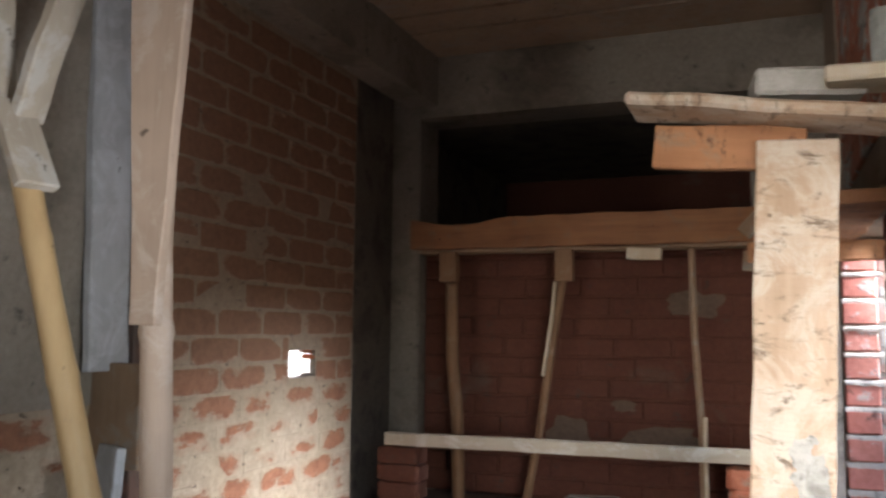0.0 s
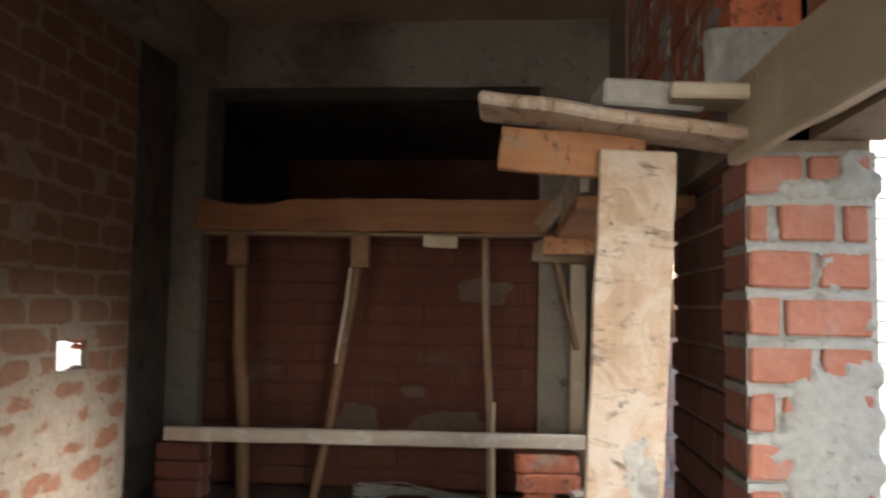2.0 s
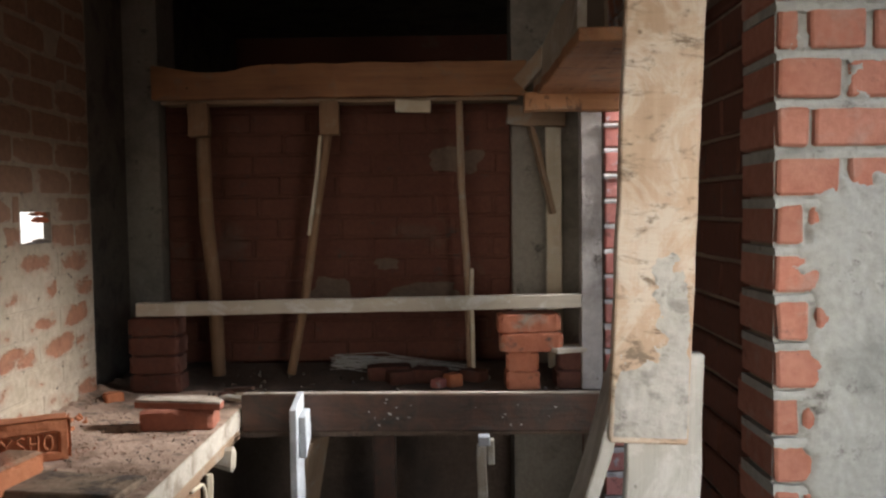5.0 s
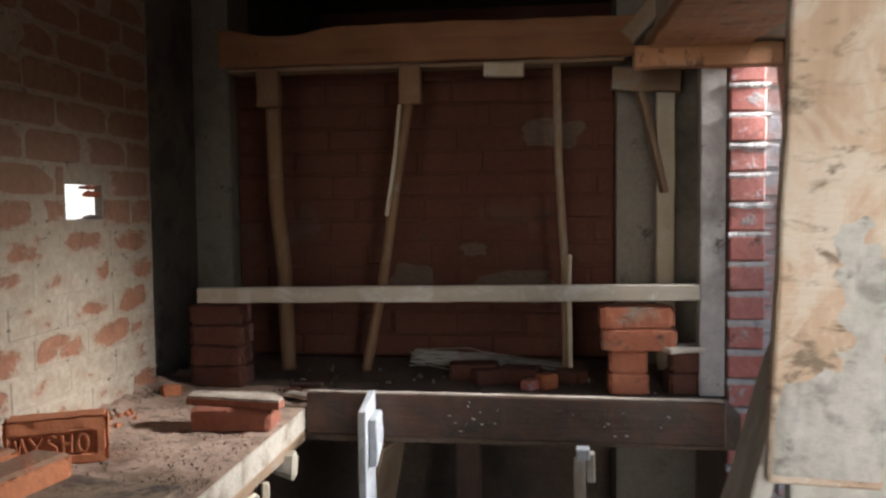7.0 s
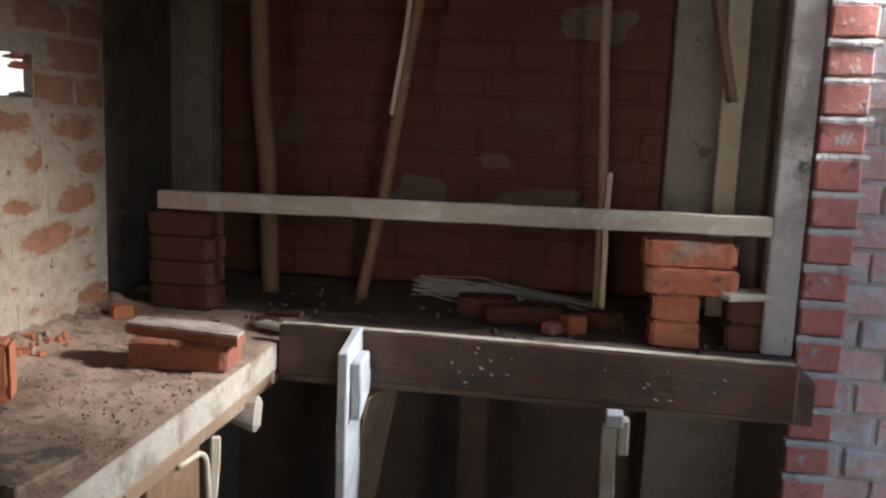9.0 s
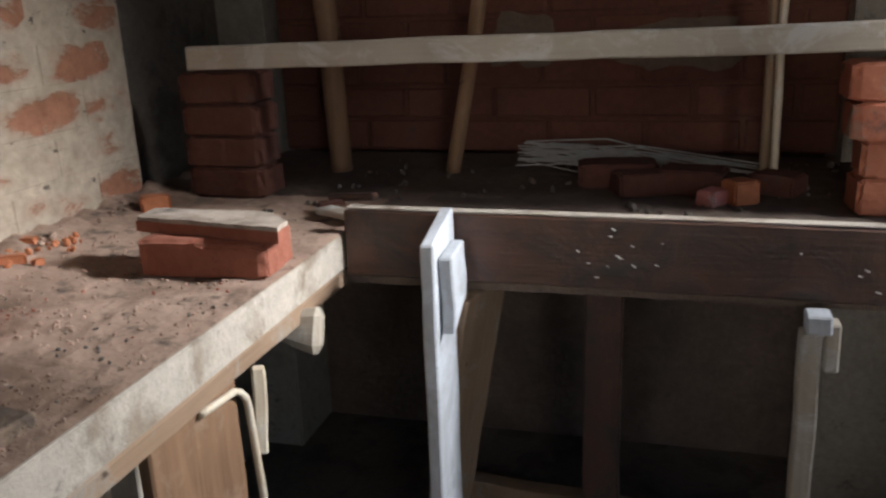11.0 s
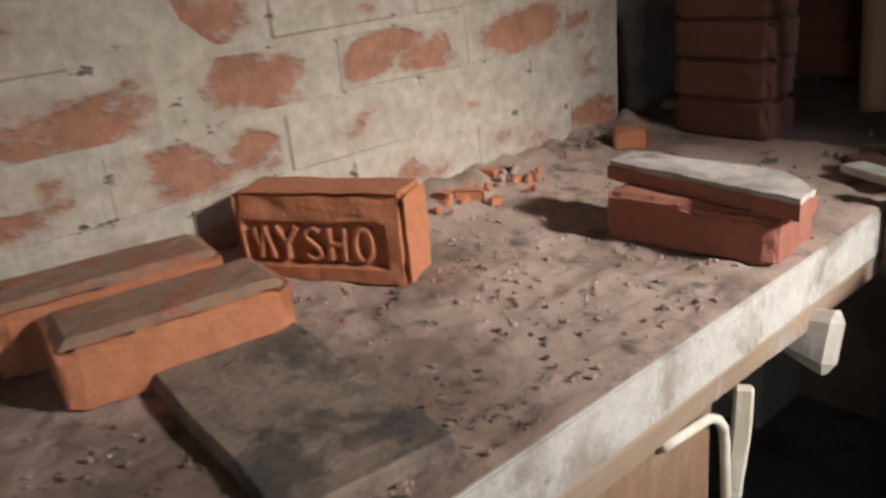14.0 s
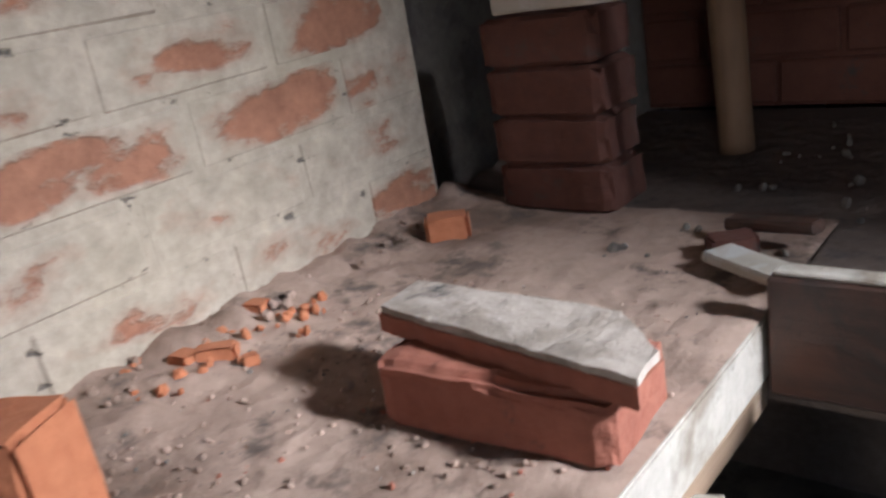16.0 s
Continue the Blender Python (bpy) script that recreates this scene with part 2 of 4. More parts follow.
# Earth of floor and crumbs; also the dark tone standing for shade round the niche.
EARTH_AND_SHADE = stony("earth_floor_and_shade", (0.115, 0.095, 0.078), (0.16, 0.135, 0.11), (0.09, 0.075, 0.065), 0.5, 0.6)
DUST_TOP = stony("pale_mortar_crust", (0.36, 0.295, 0.24), (0.42, 0.35, 0.295), (0.27, 0.215, 0.17), 0.5, 0.62, 14.0, relief=1.0)
WOOD_JACK = woody("sawn_pale_timber", (0.48, 0.355, 0.255), (0.37, 0.25, 0.165), (0.56, 0.485, 0.40), 0.45, 0.58, saw=0.8, marks=(0.19, 0.14, 0.10))
WOOD_WARM = woody("warm_timber", (0.40, 0.19, 0.09), (0.25, 0.105, 0.045), (0.30, 0.21, 0.14), 0.54, 0.7, saw=0.3, marks=(0.12, 0.06, 0.035))
WOOD_PROP = woody("brown_round_timber", (0.24, 0.135, 0.075), (0.14, 0.075, 0.04), (0.28, 0.2, 0.14), 0.54, 0.7)
WOOD_BEAM = woody("brown_beam_plank", (0.30, 0.135, 0.06), (0.17, 0.07, 0.035), (0.22, 0.14, 0.09), 0.54, 0.7)
WOOD_DULL = woody("dull_timber", (0.30, 0.20, 0.13), (0.2, 0.13, 0.08), (0.3, 0.27, 0.23), 0.52, 0.66)
WOOD_PINK = woody("weathered_pinkish_board", (0.44, 0.34, 0.27), (0.36, 0.27, 0.21), (0.5, 0.42, 0.36), 0.5, 0.64)
WOOD_DUSTY = woody("dust_covered_board", (0.22, 0.15, 0.105), (0.15, 0.10, 0.07), (0.28, 0.20, 0.15), 0.42, 0.58)
WOOD_GREY = woody("cement_dusted_timber", (0.42, 0.37, 0.30), (0.33, 0.28, 0.22), (0.5, 0.48, 0.44), 0.5, 0.6)
WOOD_CEMENT = woody("cement_caked_timber", (0.40, 0.385, 0.35), (0.30, 0.285, 0.255), (0.50, 0.49, 0.46), 0.46, 0.6, relief=0.6)
BRICK_ROSE = stony("lime_dusted_rose_brick", (0.50, 0.30, 0.28), (0.56, 0.40, 0.38), (0.50, 0.50, 0.53), 0.48, 0.60, 10.0, per_piece=0.2)
WOOD_PALE = woody("pale_new_timber", (0.56, 0.48, 0.36), (0.47, 0.38, 0.27), (0.6, 0.55, 0.46), 0.5, 0.64)
WOOD_DARK = woody("dark_wet_wood_and_shade", (0.13, 0.06, 0.04), (0.06, 0.035, 0.028), (0.035, 0.032, 0.03), 0.38, 0.68, rough=0.35)
WOOD_WHITE = woody("whitewashed_timber", (0.42, 0.44, 0.47), (0.33, 0.345, 0.36), (0.52, 0.55, 0.59), 0.45, 0.6)
BAMBOO = woody("bamboo", (0.50, 0.36, 0.19), (0.42, 0.28, 0.14), (0.36, 0.26, 0.17), 0.62, 0.75, rough=0.45, relief=0.12)
STEEL = stony("dull_wire", (0.30, 0.29, 0.27), (0.4, 0.39, 0.37), relief=0.2, rough=0.5)


# ---- mesh helpers ----
def finish(name, bm, mat, parent=None, label="", smooth=False, kind=""):
    me = bpy.data.meshes.new(name)
    bmesh.ops.recalc_face_normals(bm, faces=bm.faces[:])
    bm.to_mesh(me)
    bm.free()
    me.materials.append(mat)
    if smooth:
        me.shade_smooth()
    ob = new(name, me)
    if parent:
        ob.parent = parent
    if label:
        ob["label"] = label
    if kind:
        ob["kind"] = kind
    return ob


def part(name, bm, mat, parent, label="", smooth=False):
    return finish(name, bm, mat, parent, label, smooth)


def boxes(*spans, bevel=0.0):
    """One bmesh of axis-aligned boxes given as (x0, x1, y0, y1, z0, z1)."""
    bm = bmesh.new()
    for x0, x1, y0, y1, z0, z1 in spans:
        m = Matrix.LocRotScale(((x0 + x1) / 2, (y0 + y1) / 2, (z0 + z1) / 2), None, (x1 - x0, y1 - y0, z1 - z0))
        bmesh.ops.create_cube(bm, size=1, matrix=m)
    if bevel:
        bmesh.ops.bevel(bm, geom=bm.edges[:], offset=bevel, segments=2, affect="EDGES")
    return bm


def ragged(lx, ly, lz, seed, rough=0.004, cuts=10, bevel=0.003, warp=0.0):
    """A bar centred on the origin, long in z, with uneven sawn edges."""
    bm = bmesh.new()
    bmesh.ops.create_cube(bm, size=1, matrix=Matrix.Diagonal((lx, ly, lz, 1)))
    long_edges = [e for e in bm.edges if abs(e.verts[0].co.z - e.verts[1].co.z) > lz * 0.5]
    bmesh.ops.subdivide_edges(bm, edges=long_edges, cuts=cuts, use_grid_fill=True)
    bmesh.ops.bevel(bm, geom=[e for e in bm.edges if e.is_boundary or e.calc_face_angle(0) > 0.5], offset=bevel, segments=1, affect="EDGES")
    for v in bm.verts:
        q = Vector((v.co.x * 3 + seed * 7.3, v.co.y * 3 + seed * 3.1, v.co.z * 9))
        n = noise.noise_vector(q)
        v.co += Vector((n.x * rough, n.y * rough, n.z * rough))
        v.co.x += warp * math.sin(v.co.z / lz * math.pi + seed)
    return bm


def along(a, b, turn=0.0):
    """A pose at the middle of a-b with z along it; turn spins it about its length."""
    a, b = Vector(a), Vector(b)
    q = (b - a).to_track_quat("Z", "Y")
    return Matrix.Translation((a + b) / 2) @ q.to_matrix().to_4x4() @ pose(0, 0, 0, 0, 0, turn)


def timber(name, a, b, w, t, mat, label, category, turn=0.0, seed=1, rough=0.004, warp=0.0, parent=None, group=""):
    """A timber from a to b; w wide and t thick. An upright is wide in x at turn 0; a level one is wide in z."""
    length = (Vector(b) - Vector(a)).length
    bm = ragged(w, t, length, seed, rough, max(4, int(length / 0.05)), warp=warp)
    ob = finish(name, bm, mat, parent)
    ob.matrix_world = along(a, b, turn)
    if parent:
        if label:
            ob["label"] = label
    else:
        tagged(ob, label, category, group)
    return ob


def pole(name, pts, radius, mat, nodes=(), seed=1, parent=None, squash=0.0):
    """A round pole through pts with swollen nodes (distances along it)."""
    bm = bmesh.new()
    path = [Vector(p) for p in pts]
    total = sum((q - p).length for p, q in zip(path, path[1:]))
    steps = max(8, int(total / 0.02))
    rings, done = [], 0.0
    for i in range(steps + 1):
        d = total * i / steps
        k, rest = 0, d
        while k < len(path) - 2 and rest > (path[k + 1] - path[k]).length:
            rest -= (path[k + 1] - path[k]).length
            k += 1
        p = path[k] + (path[k + 1] - path[k]).normalized() * rest
        axis = (path[k + 1] - path[k]).normalized()
        u = axis.cross(Vector((0, 1, 0.01))).normalized()
        v = axis.cross(u)
        r = radius * (1 + 0.05 * noise.noise(Vector((d * 8, seed, 0))))
        for n in nodes:
            r += radius * 0.14 * math.exp(-((d - n) / 0.008) ** 2)
        rings.append([bm.verts.new(p + u * math.cos(a) * r + v * math.sin(a) * r * (1 - squash)) for a in [j * math.tau / 14 for j in range(14)]])
    for a, b in zip(rings, rings[1:]):
        for j in range(14):
            bm.faces.new((a[j], a[(j + 1) % 14], b[(j + 1) % 14], b[j]))
    bm.faces.new(rings[0])
    bm.faces.new(rings[-1])
    return finish(name, bm, mat, parent, smooth=True)


BRICK_MESHES = {}


def brick_mesh(sx, sy, sz, mat, style):
    """A worn brick centred on the origin; alike ones share their mesh."""
    key = (round(sx, 3), round(sy, 3), round(sz, 3), mat.name, style)
    if key not in BRICK_MESHES:
        bm = bmesh.new()
        bmesh.ops.create_cube(bm, size=1, matrix=Matrix.Diagonal((sx, sy, sz, 1)))
        bmesh.ops.bevel(bm, geom=bm.edges[:], offset=0.0045, segments=1, affect="EDGES")
        for v in bm.verts:
            v.co += noise.noise_vector(v.co * 30 + Vector((style * 5.1, 0, len(BRICK_MESHES)))) * 0.003
        bmesh.ops.recalc_face_normals(bm, faces=bm.faces[:])
        me = bpy.data.meshes.new("brick")
        bm.to_mesh(me)
        bm.free()
        me.materials.append(mat)
        BRICK_MESHES[key] = me
    return BRICK_MESHES[key]


def lay(parent, face, at0, a0, a1, z0, z1, depth, mat, seed=0, course=0.085, length=0.24, joint=0.01, skip=(), proud=0.003):
    """Courses of single bricks. face 'x': the wall runs along y and stands at x = at0 .. at0 + depth; face 'y': along x."""
    rng = random.Random(seed)
    rows = int(round((z1 - z0) / course))
    for r in range(rows):
        z = z0 + (r + 0.5) * course
        edges = [a0]
        step = a0 + (length / 2 if r % 2 else length) + rng.uniform(-0.012, 0.012)
        while step < a1 - 0.05:
            edges.append(step)
            step += length + rng.uniform(-0.01, 0.01)
        edges.append(a1)
        for lo, hi in zip(edges, edges[1:]):
            if any(lo < s1 and hi > s0 and z + course * 0.4 > z_0 and z - course * 0.4 < z_1 for s0, s1, z_0, z_1 in skip):
                cuts = [(lo, hi)]
                for s0, s1, z_0, z_1 in skip:
                    if z + course * 0.4 > z_0 and z - course * 0.4 < z_1:
                        cuts = [(c, min(d, s0)) for c, d in cuts if c < s0] + [(max(c, s1), d) for c, d in cuts if d > s1]
                cuts = [(c, d) for c, d in cuts if d - c > 0.03]
            else:
                cuts = [(lo, hi)]
            for c, d in cuts:
                size = round((d - c - joint) / 0.01) * 0.01 - 0.0
                size = min(size, d - c - 0.004)
                mid, out = (c + d) / 2, at0 + depth / 2 + rng.uniform(-proud, proud)
                tall = course - joint
                dims = (depth, size, tall) if face == "x" else (size, depth, tall)
                ob = new("brick", brick_mesh(*dims, mat, rng.randrange(5)))
                spot = (out, mid, z) if face == "x" else (mid, out, z)
                ob.matrix_world = pose(*spot, 0, rng.uniform(-0.4, 0.4), rng.uniform(-0.6, 0.6))
                ob.parent = parent


def structure(name, bm, mat):
    return tagged(finish(name, bm, mat), kind="structure")


# ---- large structure ----
ground = structure("ground", boxes((-60, 60, -60, 60, -0.3, 0.0)), EARTH_AND_SHADE)
HOLE = (1.835, 2.015, 1.435, 1.53)
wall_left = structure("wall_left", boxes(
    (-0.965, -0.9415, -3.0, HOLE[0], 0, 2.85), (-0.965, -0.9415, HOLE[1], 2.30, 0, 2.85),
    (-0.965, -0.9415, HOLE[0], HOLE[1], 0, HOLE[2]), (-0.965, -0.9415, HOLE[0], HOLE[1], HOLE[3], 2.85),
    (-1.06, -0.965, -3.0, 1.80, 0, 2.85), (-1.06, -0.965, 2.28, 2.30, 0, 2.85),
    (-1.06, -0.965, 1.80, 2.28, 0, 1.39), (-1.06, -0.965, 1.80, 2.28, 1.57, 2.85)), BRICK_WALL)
# The gap past the wall end is shaded by this dark colour.
wall_return = structure("wall_left_return", boxes((-1.10, -1.02, 2.302, 4.6, 0, 2.85)), EARTH_AND_SHADE)
# Unseen wall added behind the start; its assumed gap limits the rear daylight.
unseen_wall_rear = structure("unseen_wall_rear", boxes((-1.06, -0.45, -3.12, -3.0, 0, 2.85), (0.35, 1.1, -3.12, -3.0, 0, 2.85),
                                         (-0.45, 0.35, -3.12, -3.0, 0, 1.15), (-0.45, 0.35, -3.12, -3.0, 2.3, 2.85)), MORTAR)
wall_right = structure("wall_right", boxes(
    (0.83, 1.05, -3.0, -0.9, 0, 2.85), (0.832, 0.93, 0.862, 1.7, 1.95, 2.85), (0.93, 1.05, -0.9, 0.86, 1.95, 2.85), (0.832, 1.030, 0.862, 0.99, 0, 2.85),
    (0.87, 1.05, 0.99, 1.70, 0, 2.85), (0.83, 0.95, 1.48, 2.30, 1.90, 2.85), (0.81, 0.905, 2.318, 2.82, 0, 2.85)), MORTAR)
wall_far = structure("wall_far", boxes((-1.16, 2.0, 4.6, 4.7, 0, 2.85), (0.82, 0.92, 3.05, 4.6, 0, 2.85)), BRICK_WALL_SHADE)
# Added dark panel that stands for shade in the niche's upper void.
niche_shade_panel = structure("niche_shade_panel", boxes((-1.02, 0.815, 3.053, 4.595, 2.571, 2.63)), EARTH_AND_SHADE)
infill = structure("wall_infill", boxes((-0.88, 0.535, 2.897, 3.0, 0.9, 2.06)), BRICK_WALL_SHADE)
column_left = structure("column_left", boxes((-1.05, -0.885, 2.82, 3.05, 0, 2.57), bevel=0.006), CONCRETE)
column_right = structure("column_right", boxes((0.53, 0.806, 2.82, 3.05, 0, 2.57), bevel=0.006), CONCRETE)
beam_front = structure("beam_front", boxes((-1.15, 1.05, 2.823, 3.05, 2.57, 2.85)), CONCRETE)
beam_left = structure("beam_left", boxes((-0.948, -0.80, -3.0, 2.82, 2.62, 2.85)), CONCRETE)
column_side = structure("column_side", boxes((-0.945, -0.925, 0.30, 0.93, 1.42, 2.62)), CONCRETE)
plaster_strip = structure("plaster_strip", boxes((0.725, 0.797, 2.30, 2.36, 0.9, 1.93), bevel=0.004), PLASTER_GREY)
# Takes the darkened slab colour to stand for the void's shade.
wall_low = structure("wall_below_slab", boxes((-1.05, 0.8, 3.05, 3.15, 0, 0.8)), SLAB_REAR_SHADE)

bm = boxes((-1.16, 1.2, -3.2, 4.8, 2.87, 3.0))
for i in range(32):
    y0 = -3.0 + i * 0.19
    m = Matrix.LocRotScale((0.0, y0 + 0.09, 2.86 - 0.003 * (i % 3)), None, (2.3, 0.175, 0.02))
    bmesh.ops.create_cube(bm, size=1, matrix=m)
ceiling = structure("ceiling", bm, woody("ceiling_shuttering", (0.40, 0.30, 0.22), (0.28, 0.20, 0.14), (0.36, 0.31, 0.26), 0.5, 0.66))

for k, (dy, dz, sy_, sz_) in enumerate([(0.004, 0.012, 0.030, 0.034), (0.010, 0.040, 0.018, 0.030), (0.170, 0.006, 0.022, 0.020), (0.140, 0.0, 0.05, 0.010), (0.060, 0.0, 0.06, 0.008), (0.160, 0.088, 0.045, 0.022), (0.176, 0.070, 0.016, 0.03)]):
    bm = bmesh.new()
    bmesh.ops.create_icosphere(bm, subdivisions=3, radius=0.5)
    for v in bm.verts:
        v.co = Vector((v.co.x * 0.05, v.co.y * sy_ * 0.6, v.co.z * sz_ * 0.6)) * (1 + 0.5 * noise.noise(v.co * 5 + Vector((k, 0, 0))))
    bmesh.ops.translate(bm, verts=bm.verts[:], vec=(-0.972, HOLE[0] + dy, HOLE[2] + dz))
    tagged(finish("broken_edge", bm, MORTAR if k < 5 else BRICK_RED, wall_left), kind="structure")

slab_side = structure("slab_side", boxes((-0.947, -0.39, 0.78, 2.10, 0.835, 0.896), bevel=0.002), SLAB_EDGE)
slab_back = structure("slab_back", boxes((-0.947, 0.80, 2.105, 2.895, 0.80, 0.894)), SLAB_REAR_SHADE)


def dusty_sheet(name, x0, x1, y0, y1, z, seed, mat=None):
    """An uneven layer of trodden dust and sand on a slab."""
    bm = bmesh.new()
    nx, ny = int((x1 - x0) / 0.007), int((y1 - y0) / 0.007)
    grid = []
    for j in range(ny + 1):
        row = []
        for i in range(nx + 1):
            x, y = x0 + (x1 - x0) * i / nx, y0 + (y1 - y0) * j / ny
            h = 0.0025 + 0.004 * noise.noise(Vector((x * 9, y * 9, seed))) + 0.003 * noise.noise(Vector((x * 40, y * 40, seed))) + 0.0026 * noise.noise(Vector((x * 105, y * 105, seed)))
            if x < -0.80:
                h += (-0.80 - x) * 0.12 * (1 + noise.noise(Vector((x * 20, y * 20, 5))))
            if i in (0, nx) or j in (0, ny):
                h = min(h, 0.0005) if i == nx or j in (0, ny) else h
            row.append(bm.verts.new((x, y, z + max(h, 0.0008))))
        grid.append(row)
    for j in range(ny):
        for i in range(nx):
            bm.faces.new((grid[j][i], grid[j][i + 1], grid[j + 1][i + 1], grid[j + 1][i]))
    return finish(name, bm, mat or SLAB_TOP, smooth=True)


tagged(dusty_sheet("dust_layer", -0.946, -0.392, 0.785, 2.345, 0.8975, 1.0), "brown dust and sand trodden over the concrete slab", "dust", kind="stuff")
tagged(dusty_sheet("dust_layer", -0.946, -0.388, 2.335, 2.816, 0.894, 4.0, SLAB_REAR_SHADE), "brown dust and sand over the rear concrete slab", "dust", kind="stuff")
tagged(dusty_sheet("dust_layer", -0.390, 0.80, 2.107, 2.816, 0.894, 4.0, SLAB_REAR_SHADE), "brown dust and sand over the rear concrete slab", "dust", kind="stuff")

# ---- loose bricks ----
def ribbon(path, width, back, front, zc):
    """A raised stroke along a path in x and z, from y = back out to y = front, narrower in front."""
    bm = bmesh.new()
    pts = [Vector(p) for p in path]
    closed = (pts[0] - pts[-1]).length < 1e-6
    rings = []
    for k, p in enumerate(pts):
        before = pts[k - 1] if k else (pts[-2] if closed else p)
        after = pts[k + 1] if k < len(pts) - 1 else (pts[1] if closed else p)
        side = (after - before).normalized().orthogonal() * width / 2
        wob = 1 + 0.25 * noise.noise(Vector((p.x * 90, p.y * 90, 4)))
        rings.append([bm.verts.new((p.x + side.x * f * wob, y, zc + p.y + side.y * f * wob)) for f, y in ((1, back), (0.8, front + 0.002), (0.45, front), (-0.45, front), (-0.8, front + 0.002), (-1, back))])
    for a, b in zip(rings, rings[1:]):
        for j in range(5):
            bm.faces.new((a[j], a[j + 1], b[j + 1], b[j]))
    for end in (rings[0], rings[-1]):
        bm.faces.new(end)
    return bm


def loose_brick(name, m, size, mat, label, crust=None, frog=False, group=""):
    """A brick with worn corners; crust: a mortar skin on top; frog: a sunk panel with raised strokes."""
    sx, sy, sz = size
    thing = new(name)
    thing.matrix_world = m
    tagged(thing, label, "brick", group)
    bm = bmesh.new()
    bmesh.ops.create_cube(bm, size=1, matrix=Matrix.Translation((0, 0, sz / 2)) @ Matrix.Diagonal((sx, sy, sz, 1)))
    bmesh.ops.subdivide_edges(bm, edges=bm.edges[:], cuts=26 if frog else 12, use_grid_fill=True)
    for v in bm.verts:
        c = v.co.copy()
        ex, ey, ez = abs(c.x) / (sx / 2), abs(c.y) / (sy / 2), abs(c.z - sz / 2) / (sz / 2)
        corner = sum(e > 0.95 for e in (ex, ey, ez))
        if corner > 1:
            pull = (0.006 if frog else 0.0035) + 0.007 * max(0, noise.noise(c * 30 + m.translation * 9)) * 2
            v.co -= Vector((c.x / (sx / 2), c.y / (sy / 2), (c.z - sz / 2) / (sz / 2))) * pull * (corner - 1)
        v.co += noise.noise_vector(c * 28 + m.translation * 5) * 0.0022
        if v.co.z < 0.001:
            v.co.z = 0.0
        if "flat" in label and c.z > sz * 0.8 and c.y < -sy * 0.4:
            v.co -= Vector((0, -1, 0.8)) * 0.007 * max(0.0, noise.noise(Vector((c.x * 38, 7.0, 1.0))) + 0.1)
        if frog and c.y < -sy / 2 + 0.001 and -0.098 < c.x < 0.081 and abs(c.z - 0.0475) < 0.0275:
            v.co.y += 0.009
        elif frog and c.y < -sy / 2 + 0.001 and c.z > 0.078:
            v.co.y += 0.006 * (c.z - 0.078) / 0.03 + 0.006 * max(0, noise.noise(Vector((c.x * 22, c.z * 60, 3))))
    part("body", bm, mat, thing)
    if crust:
        bm = bmesh.new()
        bmesh.ops.create_grid(bm, x_segments=22, y_segments=10, size=0.5)
        for v in bm.verts:
            rim = abs(v.co.x) > 0.49 or abs(v.co.y) > 0.49
            v.co = Vector((v.co.x * sx * 0.97, v.co.y * sy * 0.94, sz - 0.004 + (0 if rim else 0.0065) + 0.0012 * noise.noise(v.co * 14)))
        part("mortar_crust", bm, crust, thing, "dry crust of mortar and dust")
    if frog:
        zc, hh = 0.0475, 0.019
        oval = [(0.053 + 0.0105 * math.cos(a), hh * math.sin(a)) for a in [k * math.tau / 14 for k in range(15)]]
        ess = [(-0.0005, 0.75 * hh), (-0.008, hh), (-0.0165, 0.8 * hh), (-0.0175, 0.35 * hh), (-0.010, 0.0), (-0.002, -0.3 * hh), (-0.001, -0.75 * hh), (-0.009, -hh), (-0.018, -0.75 * hh)]
        strokes = [[(-0.084, 0.9 * hh), (-0.078, -0.3 * hh)], [(-0.078, -hh), (-0.070, hh)], [(-0.070, hh), (-0.060, -hh)],
                   [(-0.055, hh), (-0.042, 0.0)], [(-0.029, hh), (-0.042, 0.0)], [(-0.042, 0.0), (-0.043, -hh)], ess,
                   [(0.011, hh), (0.012, -hh)], [(0.030, hh), (0.029, -hh)], [(0.011, 0.0), (0.030, 0.001)], oval]
        for path in strokes:
            part("raised_mark", ribbon(path, 0.0072, -sy / 2 + 0.010, -sy / 2 + 0.0008, zc), mat, thing)
    return thing


A = 28.0
loose_brick("brick_on_edge", pose(-0.781 - math.sin(radians(A)) * 0.035, 1.508 + math.cos(radians(A)) * 0.035, 0.8995, 0, 0, A), (0.212, 0.070, 0.107), BRICK_LOOSE,
            "orange brick on edge against the wall with stamped panel", frog=True)
loose_brick("brick_flat", pose(-0.508, 1.862, 0.8995, 0, 0, 4.5), (0.206, 0.108, 0.060), BRICK_CUT,
            "dark red brick lying flat near the slab edge")


